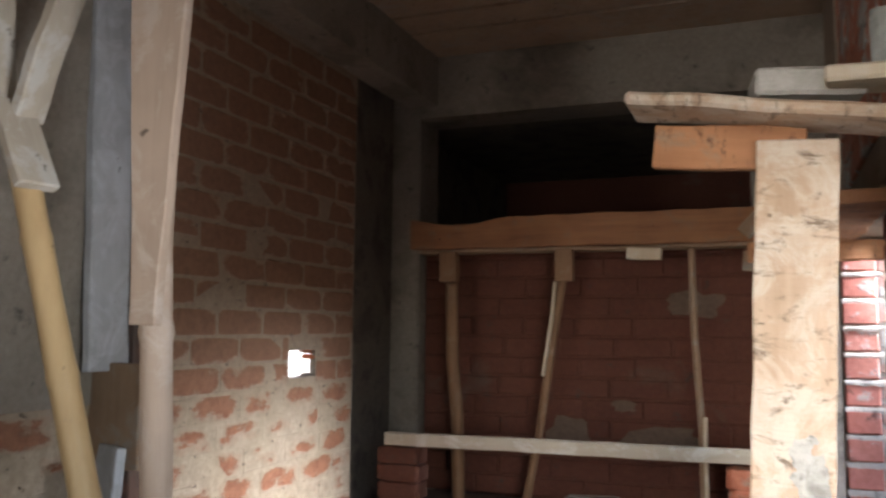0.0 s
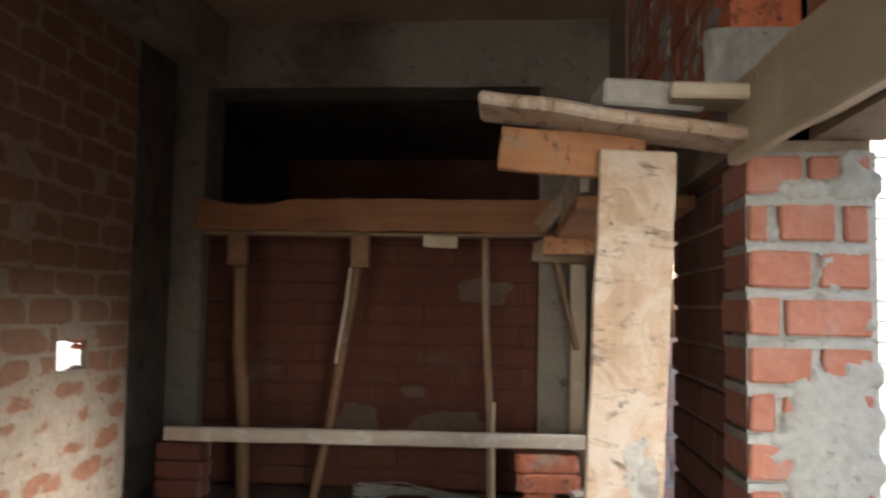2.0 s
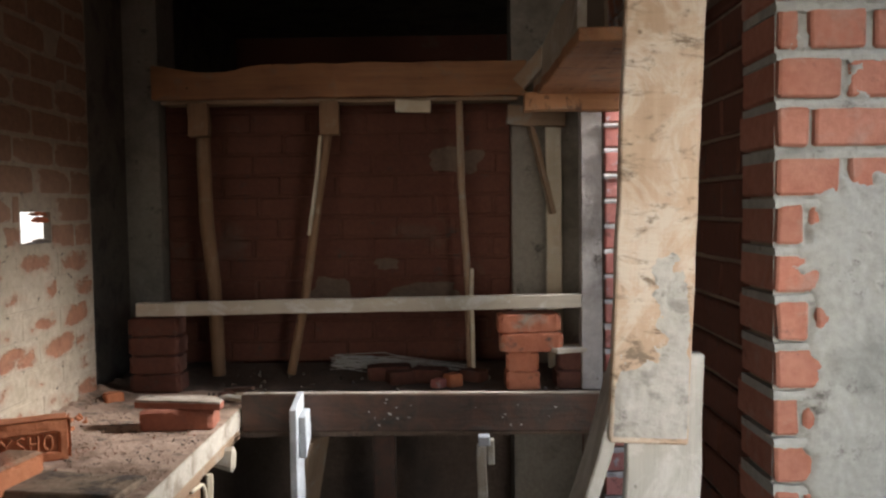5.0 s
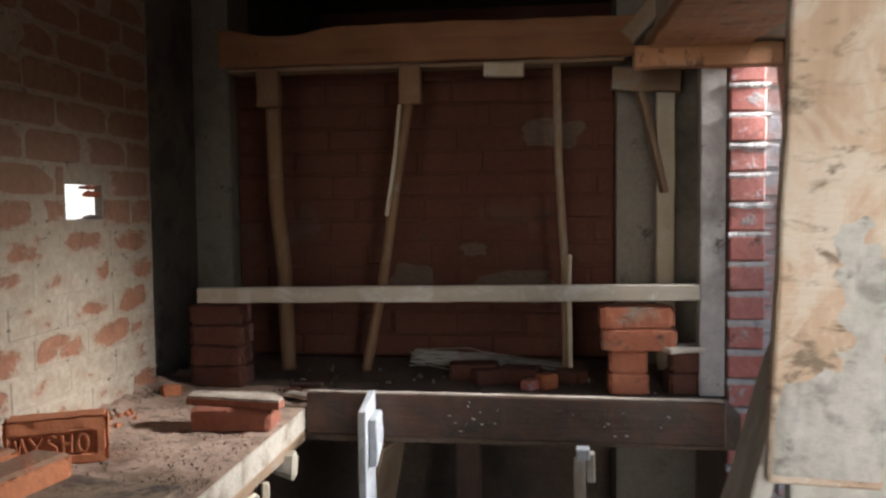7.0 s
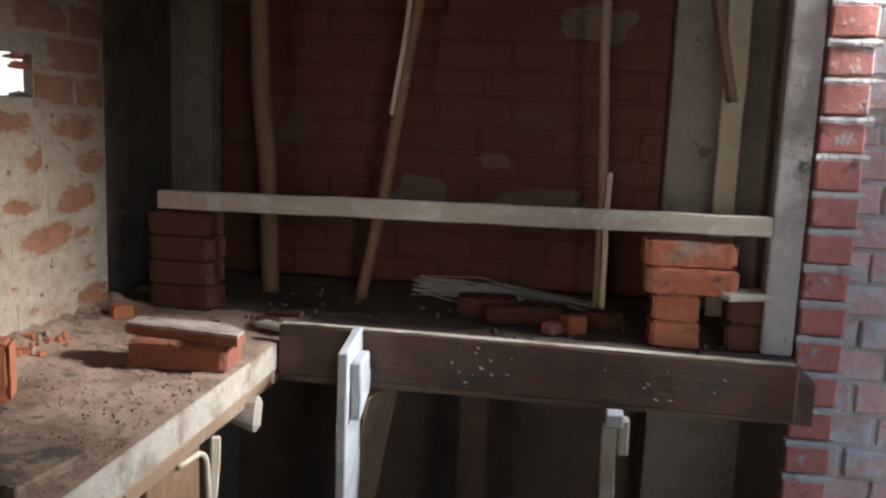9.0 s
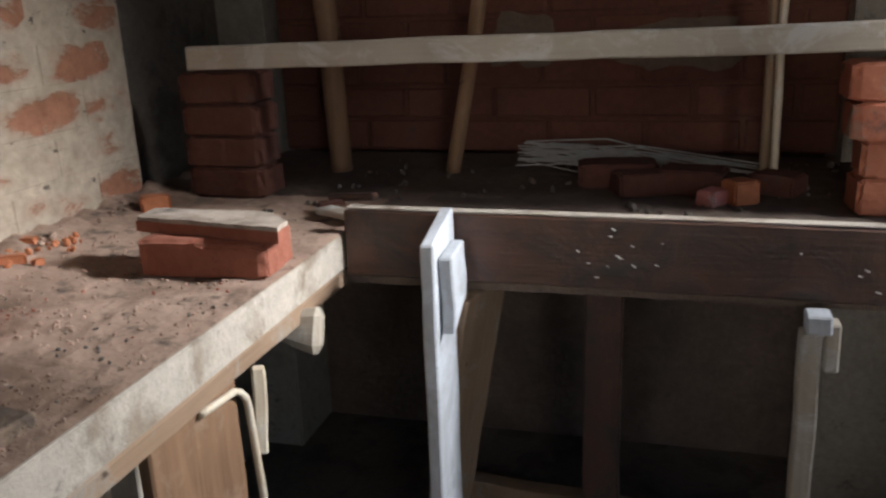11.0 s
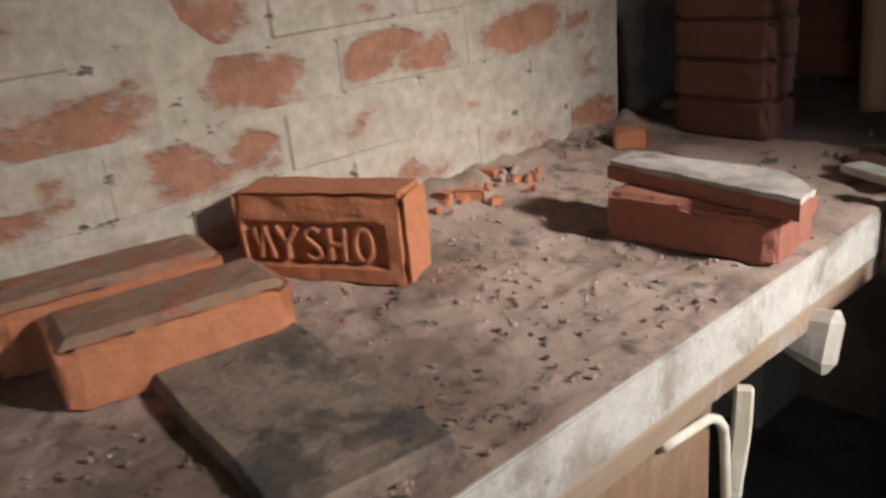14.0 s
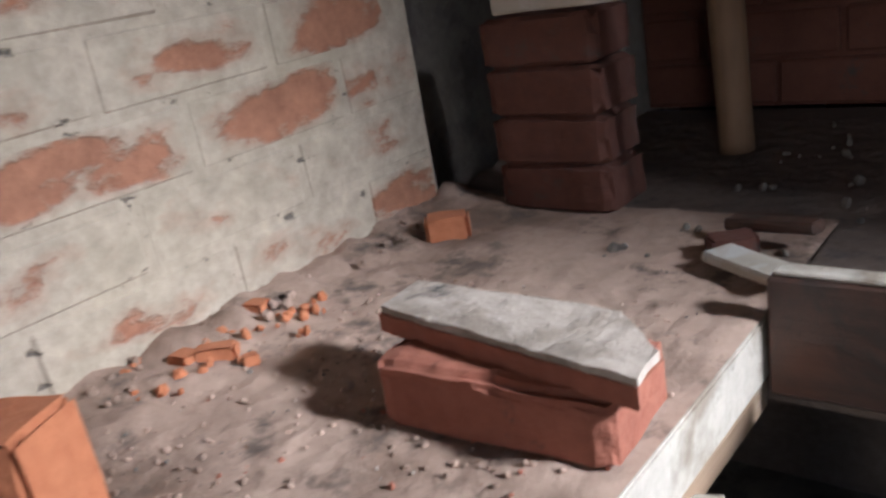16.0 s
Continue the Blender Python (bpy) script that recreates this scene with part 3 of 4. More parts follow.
def brick_slip(length, depth, taper, chamfer, thick):
    """A thin slip with one chamfered corner, deeper at one end, under a pale crust; origin at its base's centre."""
    thing = new("thin_tile")
    tagged(thing, "thin chipped brick slip with pale crust laid on the brick", "brick")
    for name, mat, z0, z1, pull, label in (("body", BRICK_CUT, 0.0, thick * 0.72, 0.0, ""), ("mortar_crust", DUST_TOP, thick * 0.72, thick, 0.0015, "dry crust of mortar and dust")):
        hx, hy = length / 2 - pull, depth / 2 - pull
        outline = [(-hx, -hy + taper), (hx, -hy), (hx - 0.002, hy - chamfer * 0.9), (hx - chamfer, hy), (-hx - 0.006, hy)]
        bm = bmesh.new()
        ring = []
        for (x0, y0), (x1, y1) in zip(outline, outline[1:] + outline[:1]):
            steps = max(2, int(math.hypot(x1 - x0, y1 - y0) / 0.008))
            for k in range(steps):
                p = Vector((x0 + (x1 - x0) * k / steps, y0 + (y1 - y0) * k / steps, z0))
                ring.append(bm.verts.new(p + noise.noise_vector(p * 45) * 0.0022))
        base = bm.faces.new(ring)
        out = bmesh.ops.extrude_face_region(bm, geom=[base])
        top = [g for g in out["geom"] if isinstance(g, bmesh.types.BMVert)]
        for v in top:
            v.co.z = z1 + 0.0015 * noise.noise(v.co * 40)
            v.co += noise.noise_vector(v.co * 70) * 0.0012
        part(name, bm, mat, thing, label)
    return thing


brick_slip(0.258, 0.090, 0.028, 0.055, 0.023).matrix_world = pose(-0.506, 1.862, 0.9585, 0, 0, -1)
loose_brick("brick_flat", pose(-0.745, 1.308, 0.8995, 0, 0, 80), (0.214, 0.100, 0.066), BRICK_LOOSE,
            "orange brick lying flat beside another, dusty top", crust=DUST_BROWN)
loose_brick("brick_flat", pose(-0.856, 1.294, 0.8995, 0, 0, 80), (0.225, 0.094, 0.074), BRICK_LOOSE,
            "brown-red brick lying flat against the brick wall", crust=DUST_BROWN)
timber("board_offcut", (-0.705, 1.336, 0.908), (-0.432, 1.300, 0.906), 0.019, 0.142, CAKED, "flat dull brown board offcut lying on the dusty slab", "board", turn=90, seed=4, rough=0.005)

# ---- shuttering round the slab and the void ----
timber("edge_board", (-0.404, 0.79, 0.818), (-0.404, 2.09, 0.818), 0.024, 0.03, WOOD_DULL, "pale shuttering strip under the slab edge", "shuttering board", turn=0, seed=8, rough=0.003)
timber("shuttering_board", (-0.385, 2.088, 0.884), (0.755, 2.088, 0.876), 0.118, 0.026, WOOD_DARK, "dark wet shuttering board on edge along the rear slab", "shuttering board", turn=90, seed=12, rough=0.002)
# Light on the board's top edge, built as a thin pale strip.
timber("lit_edge_strip", (-0.380, 2.090, 0.9455), (0.750, 2.090, 0.9375), 0.004, 0.024, SLAB_EDGE, "thin pale strip standing for light along the board top", "cement", turn=90, seed=13, rough=0.001)
post_a = new("upright_post")
post_a.matrix_world = pose(-0.195, 2.0, 0)
tagged(post_a, "thin whitewashed upright plank nailed before the dark shuttering board", "post", "posts under the shuttering")


bm = ragged(0.022, 0.125, 0.942, 3, 0.003, 20)
for v in bm.verts:
    if v.co.z > 0.46:
        v.co.z += v.co.y * 0.25
ob = part("upright", bm, WOOD_WHITE, post_a)
ob.location = (0, 0.0, 0.471)
bm = ragged(0.022, 0.085, 0.13, 5, 0.005, 4)
for v in bm.verts:
    v.co.z += (v.co.y + 0.04) * (0.5 if v.co.z < 0 else 0.1)
ob = part("cleat", bm, WOOD_WHITE, post_a, "short whitewashed cleat")
ob.location = (0.023, 0.0, 0.835)
timber("leaning_board", (-0.300, 2.18, 0.0), (-0.155, 2.14, 0.79), 0.15, 0.024, WOOD_DULL, "broad dull brown board leaning under the rear slab", "board", seed=21)
post_b = new("upright_post")
post_b.matrix_world = pose(0.375, 2.03, 0)
tagged(post_b, "thin dusty upright post with wedge blocks under the shuttering", "post", "posts under the shuttering")
ob = part("upright", ragged(0.03, 0.04, 0.79, 6, 0.004, 16), WOOD_GREY, post_b)
ob.matrix_basis = pose(0.002, 0, 0.395, 0, -0.8, 0)
ob = part("wedge", ragged(0.022, 0.035, 0.075, 7, 0.005, 3), WOOD_GREY, post_b)
ob.location = (0.026, 0.0, 0.77)
ob = part("cap", ragged(0.036, 0.04, 0.03, 9, 0.004, 2), WOOD_WHITE, post_b, "pale cement-smeared cap")
ob.location = (0.004, 0.0, 0.806)
bm = ragged(0.042, 0.034, 0.56, 3, 0.007, 26, bevel=0.008)
for v in bm.verts:
    flare = 1 + 0.75 * max(0.0, min(1.0, (v.co.z - 0.20) / 0.07))
    v.co.x *= flare
    v.co.y *= 1 + 0.15 * (flare - 1)
log = finish("cross_log", bm, WOOD_GREY)
log.matrix_world = along((-0.92, 1.885, 0.797), (-0.358, 1.90, 0.795), 70)
tagged(log, "short split timber stub jammed beneath the slab edge", "log")
timber("support_board", (-0.415, 1.60, 0.0), (-0.415, 1.60, 0.798), 0.02, 0.20, WOOD_PROP, "broad brown board standing below the slab edge", "board", seed=31, rough=0.003)
timber("thin_stick", (-0.398, 1.738, 0.66), (-0.392, 1.742, 0.80), 0.012, 0.02, WOOD_PALE, "thin pale stick hanging below the slab edge", "stick", seed=33)
pole("bent_strip", [(-0.398, 1.60, 0.795), (-0.396, 1.69, 0.787), (-0.396, 1.712, 0.76), (-0.392, 1.72, 0.60), (-0.400, 1.735, 0.02)], 0.0055, WOOD_PALE, seed=8)
tagged(bpy.data.objects["bent_strip"], "thin white bent strip along the board edge", "strip")
timber("prop_post", (-0.62, 1.45, 0.0), (-0.60, 1.45, 0.83), 0.04, 0.05, WOOD_WHITE, "whitewashed timber prop beneath the slab", "prop", seed=35)
timber("prop_post", (-0.72, 1.85, 0.0), (-0.72, 1.85, 0.83), 0.06, 0.05, WOOD_GREY, "grey dusty timber prop beneath the slab", "prop", seed=36)
timber("floor_plank", (-0.3, 2.6, 0.03), (0.75, 2.5, 0.03), 0.05, 0.16, WOOD_DULL, "dull plank lying on the dark floor below", "plank", turn=0, seed=38)
# Dark wood here puts the void's shade into the prop's colour.
timber("slab_prop", (0.03, 2.5, 0.0), (0.03, 2.5, 0.80), 0.08, 0.06, WOOD_DARK, "timber prop under the rear slab, darkened as in shade", "prop", seed=39)

# ---- niche: beam on its props, batten on two brick stacks ----
bm = ragged(0.028, 0.128, 1.40, 41, 0.006, 40)
for v in bm.verts:
    if v.co.y > 0.03:
        dip = 0.030 * math.exp(-((v.co.z + 0.48) / 0.13) ** 2) + 0.004 * noise.noise(Vector((v.co.z * 9, 3, 0)))
        v.co.y -= dip
beam = finish("shuttering_beam", bm, WOOD_BEAM)
beam.matrix_world = Matrix(((0, 0, 1, -0.128), (-1, 0, 0, 2.60), (0, 1, 0, 2.004), (0, 0, 0, 1)))
tagged(beam, "long warm brown timber plank on edge with a chewed top", "beam")
timber("soffit_board", (-0.80, 2.66, 1.932), (0.54, 2.66, 1.932), 0.014, 0.10, WOOD_DULL, "dull brown board lying along the props behind the plank", "board", turn=90, seed=44)


def prop(pts, radius, label, head=None, mat=WOOD_PROP, seed=1):
    thing = new("prop")
    thing.location = pts[0]
    tagged(thing, label, "prop", "props under the beam")
    base = Vector(pts[0])
    pole("shaft", [Vector(p) - base for p in pts], radius, mat, seed=seed, parent=thing)
    if head:
        c, w, h = head
        ob = part("head_block", ragged(w, 0.05, h, seed + 3, 0.007, 5), mat, thing)
        ob.location = Vector(c) - base
    return thing


prop([(-0.605, 2.61, 0.90), (-0.615, 2.61, 1.25), (-0.634, 2.60, 1.48), (-0.640, 2.60, 1.75), (-0.640, 2.60, 1.80)], 0.026, "crooked brown timber prop standing on the rear slab", ((-0.655, 2.60, 1.865), 0.075, 0.125), seed=2)
prop([(-0.332, 2.62, 0.90), (-0.270, 2.61, 1.20), (-0.215, 2.60, 1.55), (-0.170, 2.60, 1.82)], 0.017, "thin leaning branch prop with a lashed thick head", ((-0.165, 2.60, 1.865), 0.07, 0.13), seed=5)
timber("lath", (-0.243, 2.575, 1.43), (-0.193, 2.572, 1.80), 0.016, 0.012, WOOD_PALE, "thin pale split lath tied beside the leaning prop", "lath", seed=51)
prop([(0.350, 2.62, 0.90), (0.345, 2.61, 1.25), (0.325, 2.60, 1.60), (0.320, 2.60, 1.92)], 0.013, "thin dull pole prop standing on the rear slab", None, WOOD_DULL, seed=7)
timber("lath", (0.362, 2.585, 0.905), (0.360, 2.585, 1.295), 0.026, 0.014, WOOD_PALE, "short pale lath standing beside the thin prop", "lath", seed=52)
timber("wedge_block", (0.085, 2.57, 1.905), (0.215, 2.57, 1.90), 0.045, 0.03, WOOD_PALE, "small pale timber wedge under the beam", "wedge", turn=90, seed=53, rough=0.005)
timber("prop_plank", (0.684, 2.70, 0.90), (0.680, 2.70, 1.87), 0.016, 0.06, WOOD_PALE, "narrow pale plank standing edge on before the column", "plank", seed=54)
timber("diagonal_brace", (0.672, 2.67, 1.50), (0.585, 2.66, 1.86), 0.05, 0.02, WOOD_DULL, "dull brace board slanting against the narrow plank", "brace", seed=55)
timber("head_board", (0.50, 2.64, 1.875), (0.72, 2.64, 1.86), 0.075, 0.03, WOOD_DULL, "short dull board across the head of the plank", "board", turn=90, seed=56, rough=0.006)
timber("white_batten", (-0.80, 2.318, 1.189), (0.728, 2.318, 1.203), 0.047, 0.035, WOOD_GREY, "long pale cement-dusted batten laid over two brick stacks", "batten", turn=90, seed=57, rough=0.003)


def in_stack(x0, x1, z0, z1, y0, y1, mat, label, turn=0.0):
    """A brick lying in a dry stack."""
    return loose_brick("stacked_brick", pose((x0 + x1) / 2, (y0 + y1) / 2, z0, 0, 0, turn), (x1 - x0, y1 - y0, z1 - z0 - 0.001), mat, label, group="bricks stacked under the batten")


H = 0.0655
in_stack(0.467, 0.582, 0.899, 0.899 + H, 2.30, 2.40, BRICK_STACK, "orange brick at the foot of the dry stack", 1)
in_stack(0.470, 0.580, 0.899 + H, 0.899 + 2 * H, 2.30, 2.40, BRICK_STACK, "orange brick inside the dry stack on the slab", -2)
in_stack(0.448, 0.662, 0.899 + 2 * H, 0.899 + 3 * H, 2.295, 2.395, BRICK_STACK, "orange brick lying across the dry stack", 0)
in_stack(0.440, 0.655, 0.899 + 3 * H, 0.899 + 4 * H, 2.30, 2.40, BRICK_STACK, "chipped orange brick on top of the dry stack", 1.5)
in_stack(0.640, 0.762, 0.899, 0.965, 2.31, 2.42, BRICK_SHADE, "brown brick stacked low beside the orange ones, coloured as in shade", 3)
in_stack(0.648, 0.768, 0.965, 1.03, 2.31, 2.42, BRICK_SHADE, "brown brick on top of a low stack, coloured as in shade", -3)
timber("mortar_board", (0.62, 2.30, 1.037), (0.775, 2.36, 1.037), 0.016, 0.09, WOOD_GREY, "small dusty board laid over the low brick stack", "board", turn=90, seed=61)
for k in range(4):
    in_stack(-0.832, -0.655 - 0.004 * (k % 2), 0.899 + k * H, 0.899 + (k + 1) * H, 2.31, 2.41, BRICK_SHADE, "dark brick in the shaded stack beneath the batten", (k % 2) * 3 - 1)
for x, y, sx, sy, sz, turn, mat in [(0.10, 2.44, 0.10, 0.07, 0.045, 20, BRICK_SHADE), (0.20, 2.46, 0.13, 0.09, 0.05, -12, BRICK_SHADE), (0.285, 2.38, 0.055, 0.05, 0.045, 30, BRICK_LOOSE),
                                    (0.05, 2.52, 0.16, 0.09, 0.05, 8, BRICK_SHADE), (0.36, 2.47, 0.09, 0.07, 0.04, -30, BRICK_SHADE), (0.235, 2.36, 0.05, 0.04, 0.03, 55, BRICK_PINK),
                                    (-0.838, 2.19, 0.058, 0.042, 0.032, 35, BRICK_LOOSE),
                                    (-0.905, 1.915, 0.028, 0.024, 0.02, 12, BRICK_LOOSE), (-0.860, 1.822, 0.045, 0.022, 0.018, 40, BRICK_LOOSE), (-0.885, 1.80, 0.03, 0.025, 0.016, 5, BRICK_LOOSE),
                                    (-0.815, 1.83, 0.016, 0.013, 0.012, 66, BRICK_LOOSE), (-0.64, 1.10, 0.03, 0.02, 0.014, 0, BRICK_LOOSE), (-0.47, 2.22, 0.05, 0.035, 0.022, 35, BRICK_SHADE)]:
    loose_brick("brick_piece", pose(x, y, 0.899, 0, 0, turn), (sx, sy, sz), mat, "broken piece of brick lying in the dust on the slab", group="broken brick pieces")
timber("thin_offcut", (-0.475, 2.19, 0.912), (-0.385, 2.135, 0.914), 0.012, 0.04, WOOD_GREY, "thin grey offcut beside the end of the dark board", "offcut", turn=90, seed=63)
timber("thin_offcut", (-0.49, 2.27, 0.915), (-0.385, 2.24, 0.93), 0.014, 0.022, WOOD_DARK, "thin dark offcut lying in the dust behind the board", "offcut", turn=90, seed=64)

for px, pz, pw, ph in [(0.17, 1.16, 0.28, 0.12), (-0.22, 1.18, 0.16, 0.13), (0.30, 1.72, 0.22, 0.10), (0.02, 1.30, 0.10, 0.05)]:
    bm = bmesh.new()
    ring = []
    for j in range(22):
        t = j * math.tau / 22
        r = 1 + 0.5 * noise.noise(Vector((math.cos(t) * 2 + px * 9, math.sin(t) * 2, pz * 7)))
        ring.append(bm.verts.new((px + math.copysign(abs(math.cos(t)) ** 0.85, math.cos(t)) * pw / 2 * r, 2.8835, pz + math.copysign(abs(math.sin(t)) ** 0.85, math.sin(t)) * ph / 2 * r)))
    bm.faces.new(ring)
    out = bmesh.ops.extrude_face_region(bm, geom=bm.faces[:])
    bmesh.ops.translate(bm, verts=[g for g in out["geom"] if isinstance(g, bmesh.types.BMVert)], vec=(0, -0.006, 0))
    tagged(finish("plaster_patch", bm, CEMENT_DARK, infill), kind="structure")

rng = random.Random(7)
for i in range(46):
    a = Vector((-0.17 + rng.uniform(-0.03, 0.06), 2.70 + rng.uniform(-0.05, 0.05), 0.902 + rng.uniform(0, 0.055)))
    b = Vector((0.30 + rng.uniform(-0.22, 0.05), 2.63 + rng.uniform(-0.15, 0.08), 0.900 + rng.uniform(0, 0.02)))
    m = (a + b) / 2 + Vector((0, 0, rng.uniform(0.0, 0.028)))
    bm = bmesh.new()
    for p, q in ((a, m), (m, b)):
        mm = Matrix.Translation((p + q) / 2) @ (q - p).to_track_quat("Z", "Y").to_matrix().to_4x4() @ Matrix.Diagonal((0.0026, 0.0026, (q - p).length, 1))
        bmesh.ops.create_cube(bm, size=1, matrix=mm)
    tagged(finish("wire", bm, STEEL), "thin pale wire in a loose fan on the slab", "wire", "wires in a loose fan")

# ---- near upright and its caps at the right ----
jack = new("nailed_upright")
jack.matrix_world = pose(0.622, 0.81, 0)
tagged(jack, "wide raw timber plank prop smeared with cement, capped by boards", "timber prop")
bm = ragged(0.126, 0.026, 0.785, 71, 0.004, 34, bevel=0.003)
ob = part("upper_plank", bm, WOOD_JACK, jack)
ob.matrix_basis = pose(0.0, 0.012, 1.530, 0, 2.3, 0)
bm = ragged(0.125, 0.03, 1.28, 72, 0.003, 20)
ob = part("lower_plank", bm, WOOD_CEMENT, jack, "cement-grey lower plank")
ob.matrix_basis = pose(0.008, 0.045, 0.64, 0, 1.0, 0)


def cement_crust(w, h, cover, seed):
    """Islands of set cement standing proud of a board's face, which lies in the plane y = 0 and looks towards -y."""
    bm = bmesh.new()
    bmesh.ops.create_grid(bm, x_segments=int(w / 0.0035), y_segments=int(h / 0.0035), size=0.5)
    for v in bm.verts:
        x, z = v.co.x * w, v.co.y * h
        n = noise.noise(Vector((x * 16, z * 9, seed))) + 0.55 * noise.noise(Vector((x * 55, z * 40, seed))) + 0.2 * noise.noise(Vector((x * 150, z * 150, seed)))
        rim = max(0.0, abs(v.co.x) - 0.42) * 8
        d = n + cover(x, z) - rim
        d += 0.25 * noise.noise(Vector((x * 90, z * 60, seed + 4))) if d > 0 else 0
        v.co = Vector((x, -0.006 * min(d, 1.1) - 0.0012 * noise.noise(Vector((x * 120, z * 120, 2))) if d > 0 else min(0.02, -0.03 * d), z))
    return bm


ob = part("cement_crust", cement_crust(0.118, 0.44, lambda x, z: 0.12 + x * 5 - z * 4.8, 3.0), CRUST, jack, "rough grey crust of set cement", smooth=True)
ob.matrix_basis = pose(-0.006, 0.0005, 1.37, 0, 2.3, 0)
bm = ragged(0.076, 0.028, 0.25, 74, 0.004, 12)
ob = part("cross_cleat", bm, WOOD_WARM, jack, "warm orange-brown cleat")
ob.matrix_basis = Matrix.Translation((-0.095, 0.045, 1.925)) @ pose(0, 0, 0, 0, 95, 0)
bm = ragged(0.022, 0.14, 0.47, 75, 0.005, 18, bevel=0.006)
ob = part("cap_board", bm, WOOD_JACK, jack, "pale dusty cap board")
ob.matrix_basis = Matrix.Translation((-0.018, -0.005, 1.966)) @ pose(0, 0, 0, 0, 98, 0)
bm = ragged(0.046, 0.11, 0.17, 76, 0.004, 8, bevel=0.006)
ob = part("packing_board", bm, WOOD_CEMENT, jack, "cement-grey packing piece")
ob.matrix_basis = Matrix.Translation((0.030, 0.03, 2.014)) @ pose(0, 0, 0, 0, 91, 8)
bm = ragged(0.026, 0.10, 0.17, 77, 0.004, 8, bevel=0.005)
ob = part("packing_board", bm, WOOD_PALE, jack, "pale packing piece")
ob.matrix_basis = Matrix.Translation((0.143, -0.03, 2.006)) @ pose(0, 0, 0, 0, 92, -6)
timber("leaning_plank", (0.205, 0.90, 0.0), (0.622, 0.885, 1.40), 0.125, 0.022, WOOD_CEMENT, "cement-stained grey plank leaning behind the timber prop", "plank", seed=79)
timber("lintel_board", (0.806, 0.86, 1.975), (0.806, -0.88, 1.93), 0.135, 0.022, WOOD_PALE, "long pale new board shuttering the lintel side", "shuttering board", turn=90, seed=81, rough=0.003)
timber("lintel_board", (0.90, 0.80, 1.975), (0.90, -0.88, 1.945), 0.022, 0.165, WOOD_DARK, "dark board below the lintel", "shuttering board", turn=90, seed=82, rough=0.003)

# ---- shuttering over the side opening ----
timber("soffit_plank", (0.70, 1.30, 1.895), (0.70, 2.52, 1.905), 0.03, 0.27, WOOD_WARM, "wide warm brown plank under the side lintel", "shuttering board", turn=90, seed=85, rough=0.008)
timber("side_plank", (0.60, 1.45, 2.00), (0.60, 2.50, 1.985), 0.12, 0.025, WOOD_GREY, "cement-grey board on edge beside the side lintel", "shuttering board", turn=90, seed=86, rough=0.005)
timber("cross_bearer", (0.53, 2.20, 1.865), (0.92, 2.20, 1.858), 0.06, 0.05, WOOD_WARM, "rough warm brown bearer under the side shuttering", "bearer", turn=90, seed=87, rough=0.009)
timber("raking_strut", (0.515, 2.25, 1.93), (0.70, 2.20, 2.13), 0.05, 0.03, WOOD_DULL, "dull strut leaning up to the lintel shuttering", "strut", turn=90, seed=88)
timber("side_brace", (0.955, 2.22, 1.57), (0.93, 2.22, 1.90), 0.10, 0.02, WOOD_PROP, "short warm board slanting under the bearer", "brace", seed=89)

# ---- poles and boards near the start ----
pole_b = new("bamboo_pole")
tagged(pole_b, "upright pinkish timber pole with a tapering plank lashed above", "pole")
pole("cane", [(-0.362, 0.52, 0.0), (-0.364, 0.50, 1.35), (-0.385, 0.50, 1.75), (-0.37, 0.51, 2.86)], 0.027, WOOD_PINK, nodes=(0.3, 0.62, 0.95, 1.28, 1.6, 1.93, 2.3), seed=4, parent=pole_b)
ob = part("plank", ragged(0.125, 0.022, 1.25, 91, 0.003, 26), WOOD_PINK, pole_b, "pinkish-brown weathered plank")
ob.matrix_basis = pose(-0.368, 0.470, 2.235, 0, 0.6, 0)
for v in ob.data.vertices:
    v.co.x *= min(0.95, 0.42 + max(0, v.co.z + 0.565) * 1.1)
pole_c = new("bamboo_pole")
tagged(pole_c, "leaning yellow bamboo pole near the brick wall", "pole")
pole("cane", [(-0.30, 0.50, 0.0), (-0.515, 0.5, 1.32), (-0.70, 0.5, 1.90)], 0.026, BAMBOO, nodes=(0.35, 0.7, 1.02, 1.32, 1.55, 1.8), seed=6, parent=pole_c)
timber("forked_board", (-0.655, 0.49, 1.86), (-0.745, 0.50, 2.03), 0.085, 0.024, WOOD_GREY, "short grey board nailed at the bamboo head", "board", seed=93, rough=0.006)
timber("forked_board", (-0.730, 0.52, 2.00), (-0.60, 0.53, 2.35), 0.07, 0.024, WOOD_GREY, "slanting grey board above the bamboo head", "board", seed=94, rough=0.006)
timber("forked_board", (-0.77, 0.50, 2.02), (-0.82, 0.51, 2.4), 0.06, 0.024, WOOD_GREY, "upright grey board above the bamboo head", "board", seed=95, rough=0.006)
timber("tall_board", (-0.895, 0.94, 1.50), (-0.935, 0.94, 2.60), 0.13, 0.025, WOOD_WHITE, "tall whitewashed board standing before the brick wall", "board", seed=96)
timber("tall_board", (-0.87, 0.90, 0.906), (-0.855, 0.93, 1.33), 0.12, 0.025, WOOD_WHITE, "short whitewashed board standing on the slab", "board", seed=97)
timber("grey_board", (-0.865, 0.955, 1.27), (-0.865, 0.955, 1.52), 0.15, 0.03, WOOD_DULL, "dull board joining two whitewashed boards", "board", seed=98)
timber("dark_post", (-0.905, 1.03, 0.906), (-0.905, 1.03, 2.60), 0.07, 0.05, WOOD_DARK, "dark timber post behind the whitewashed boards", "post", seed=99)

# ---- grit, crumbs and cement splashes ----
rng = random.Random(11)


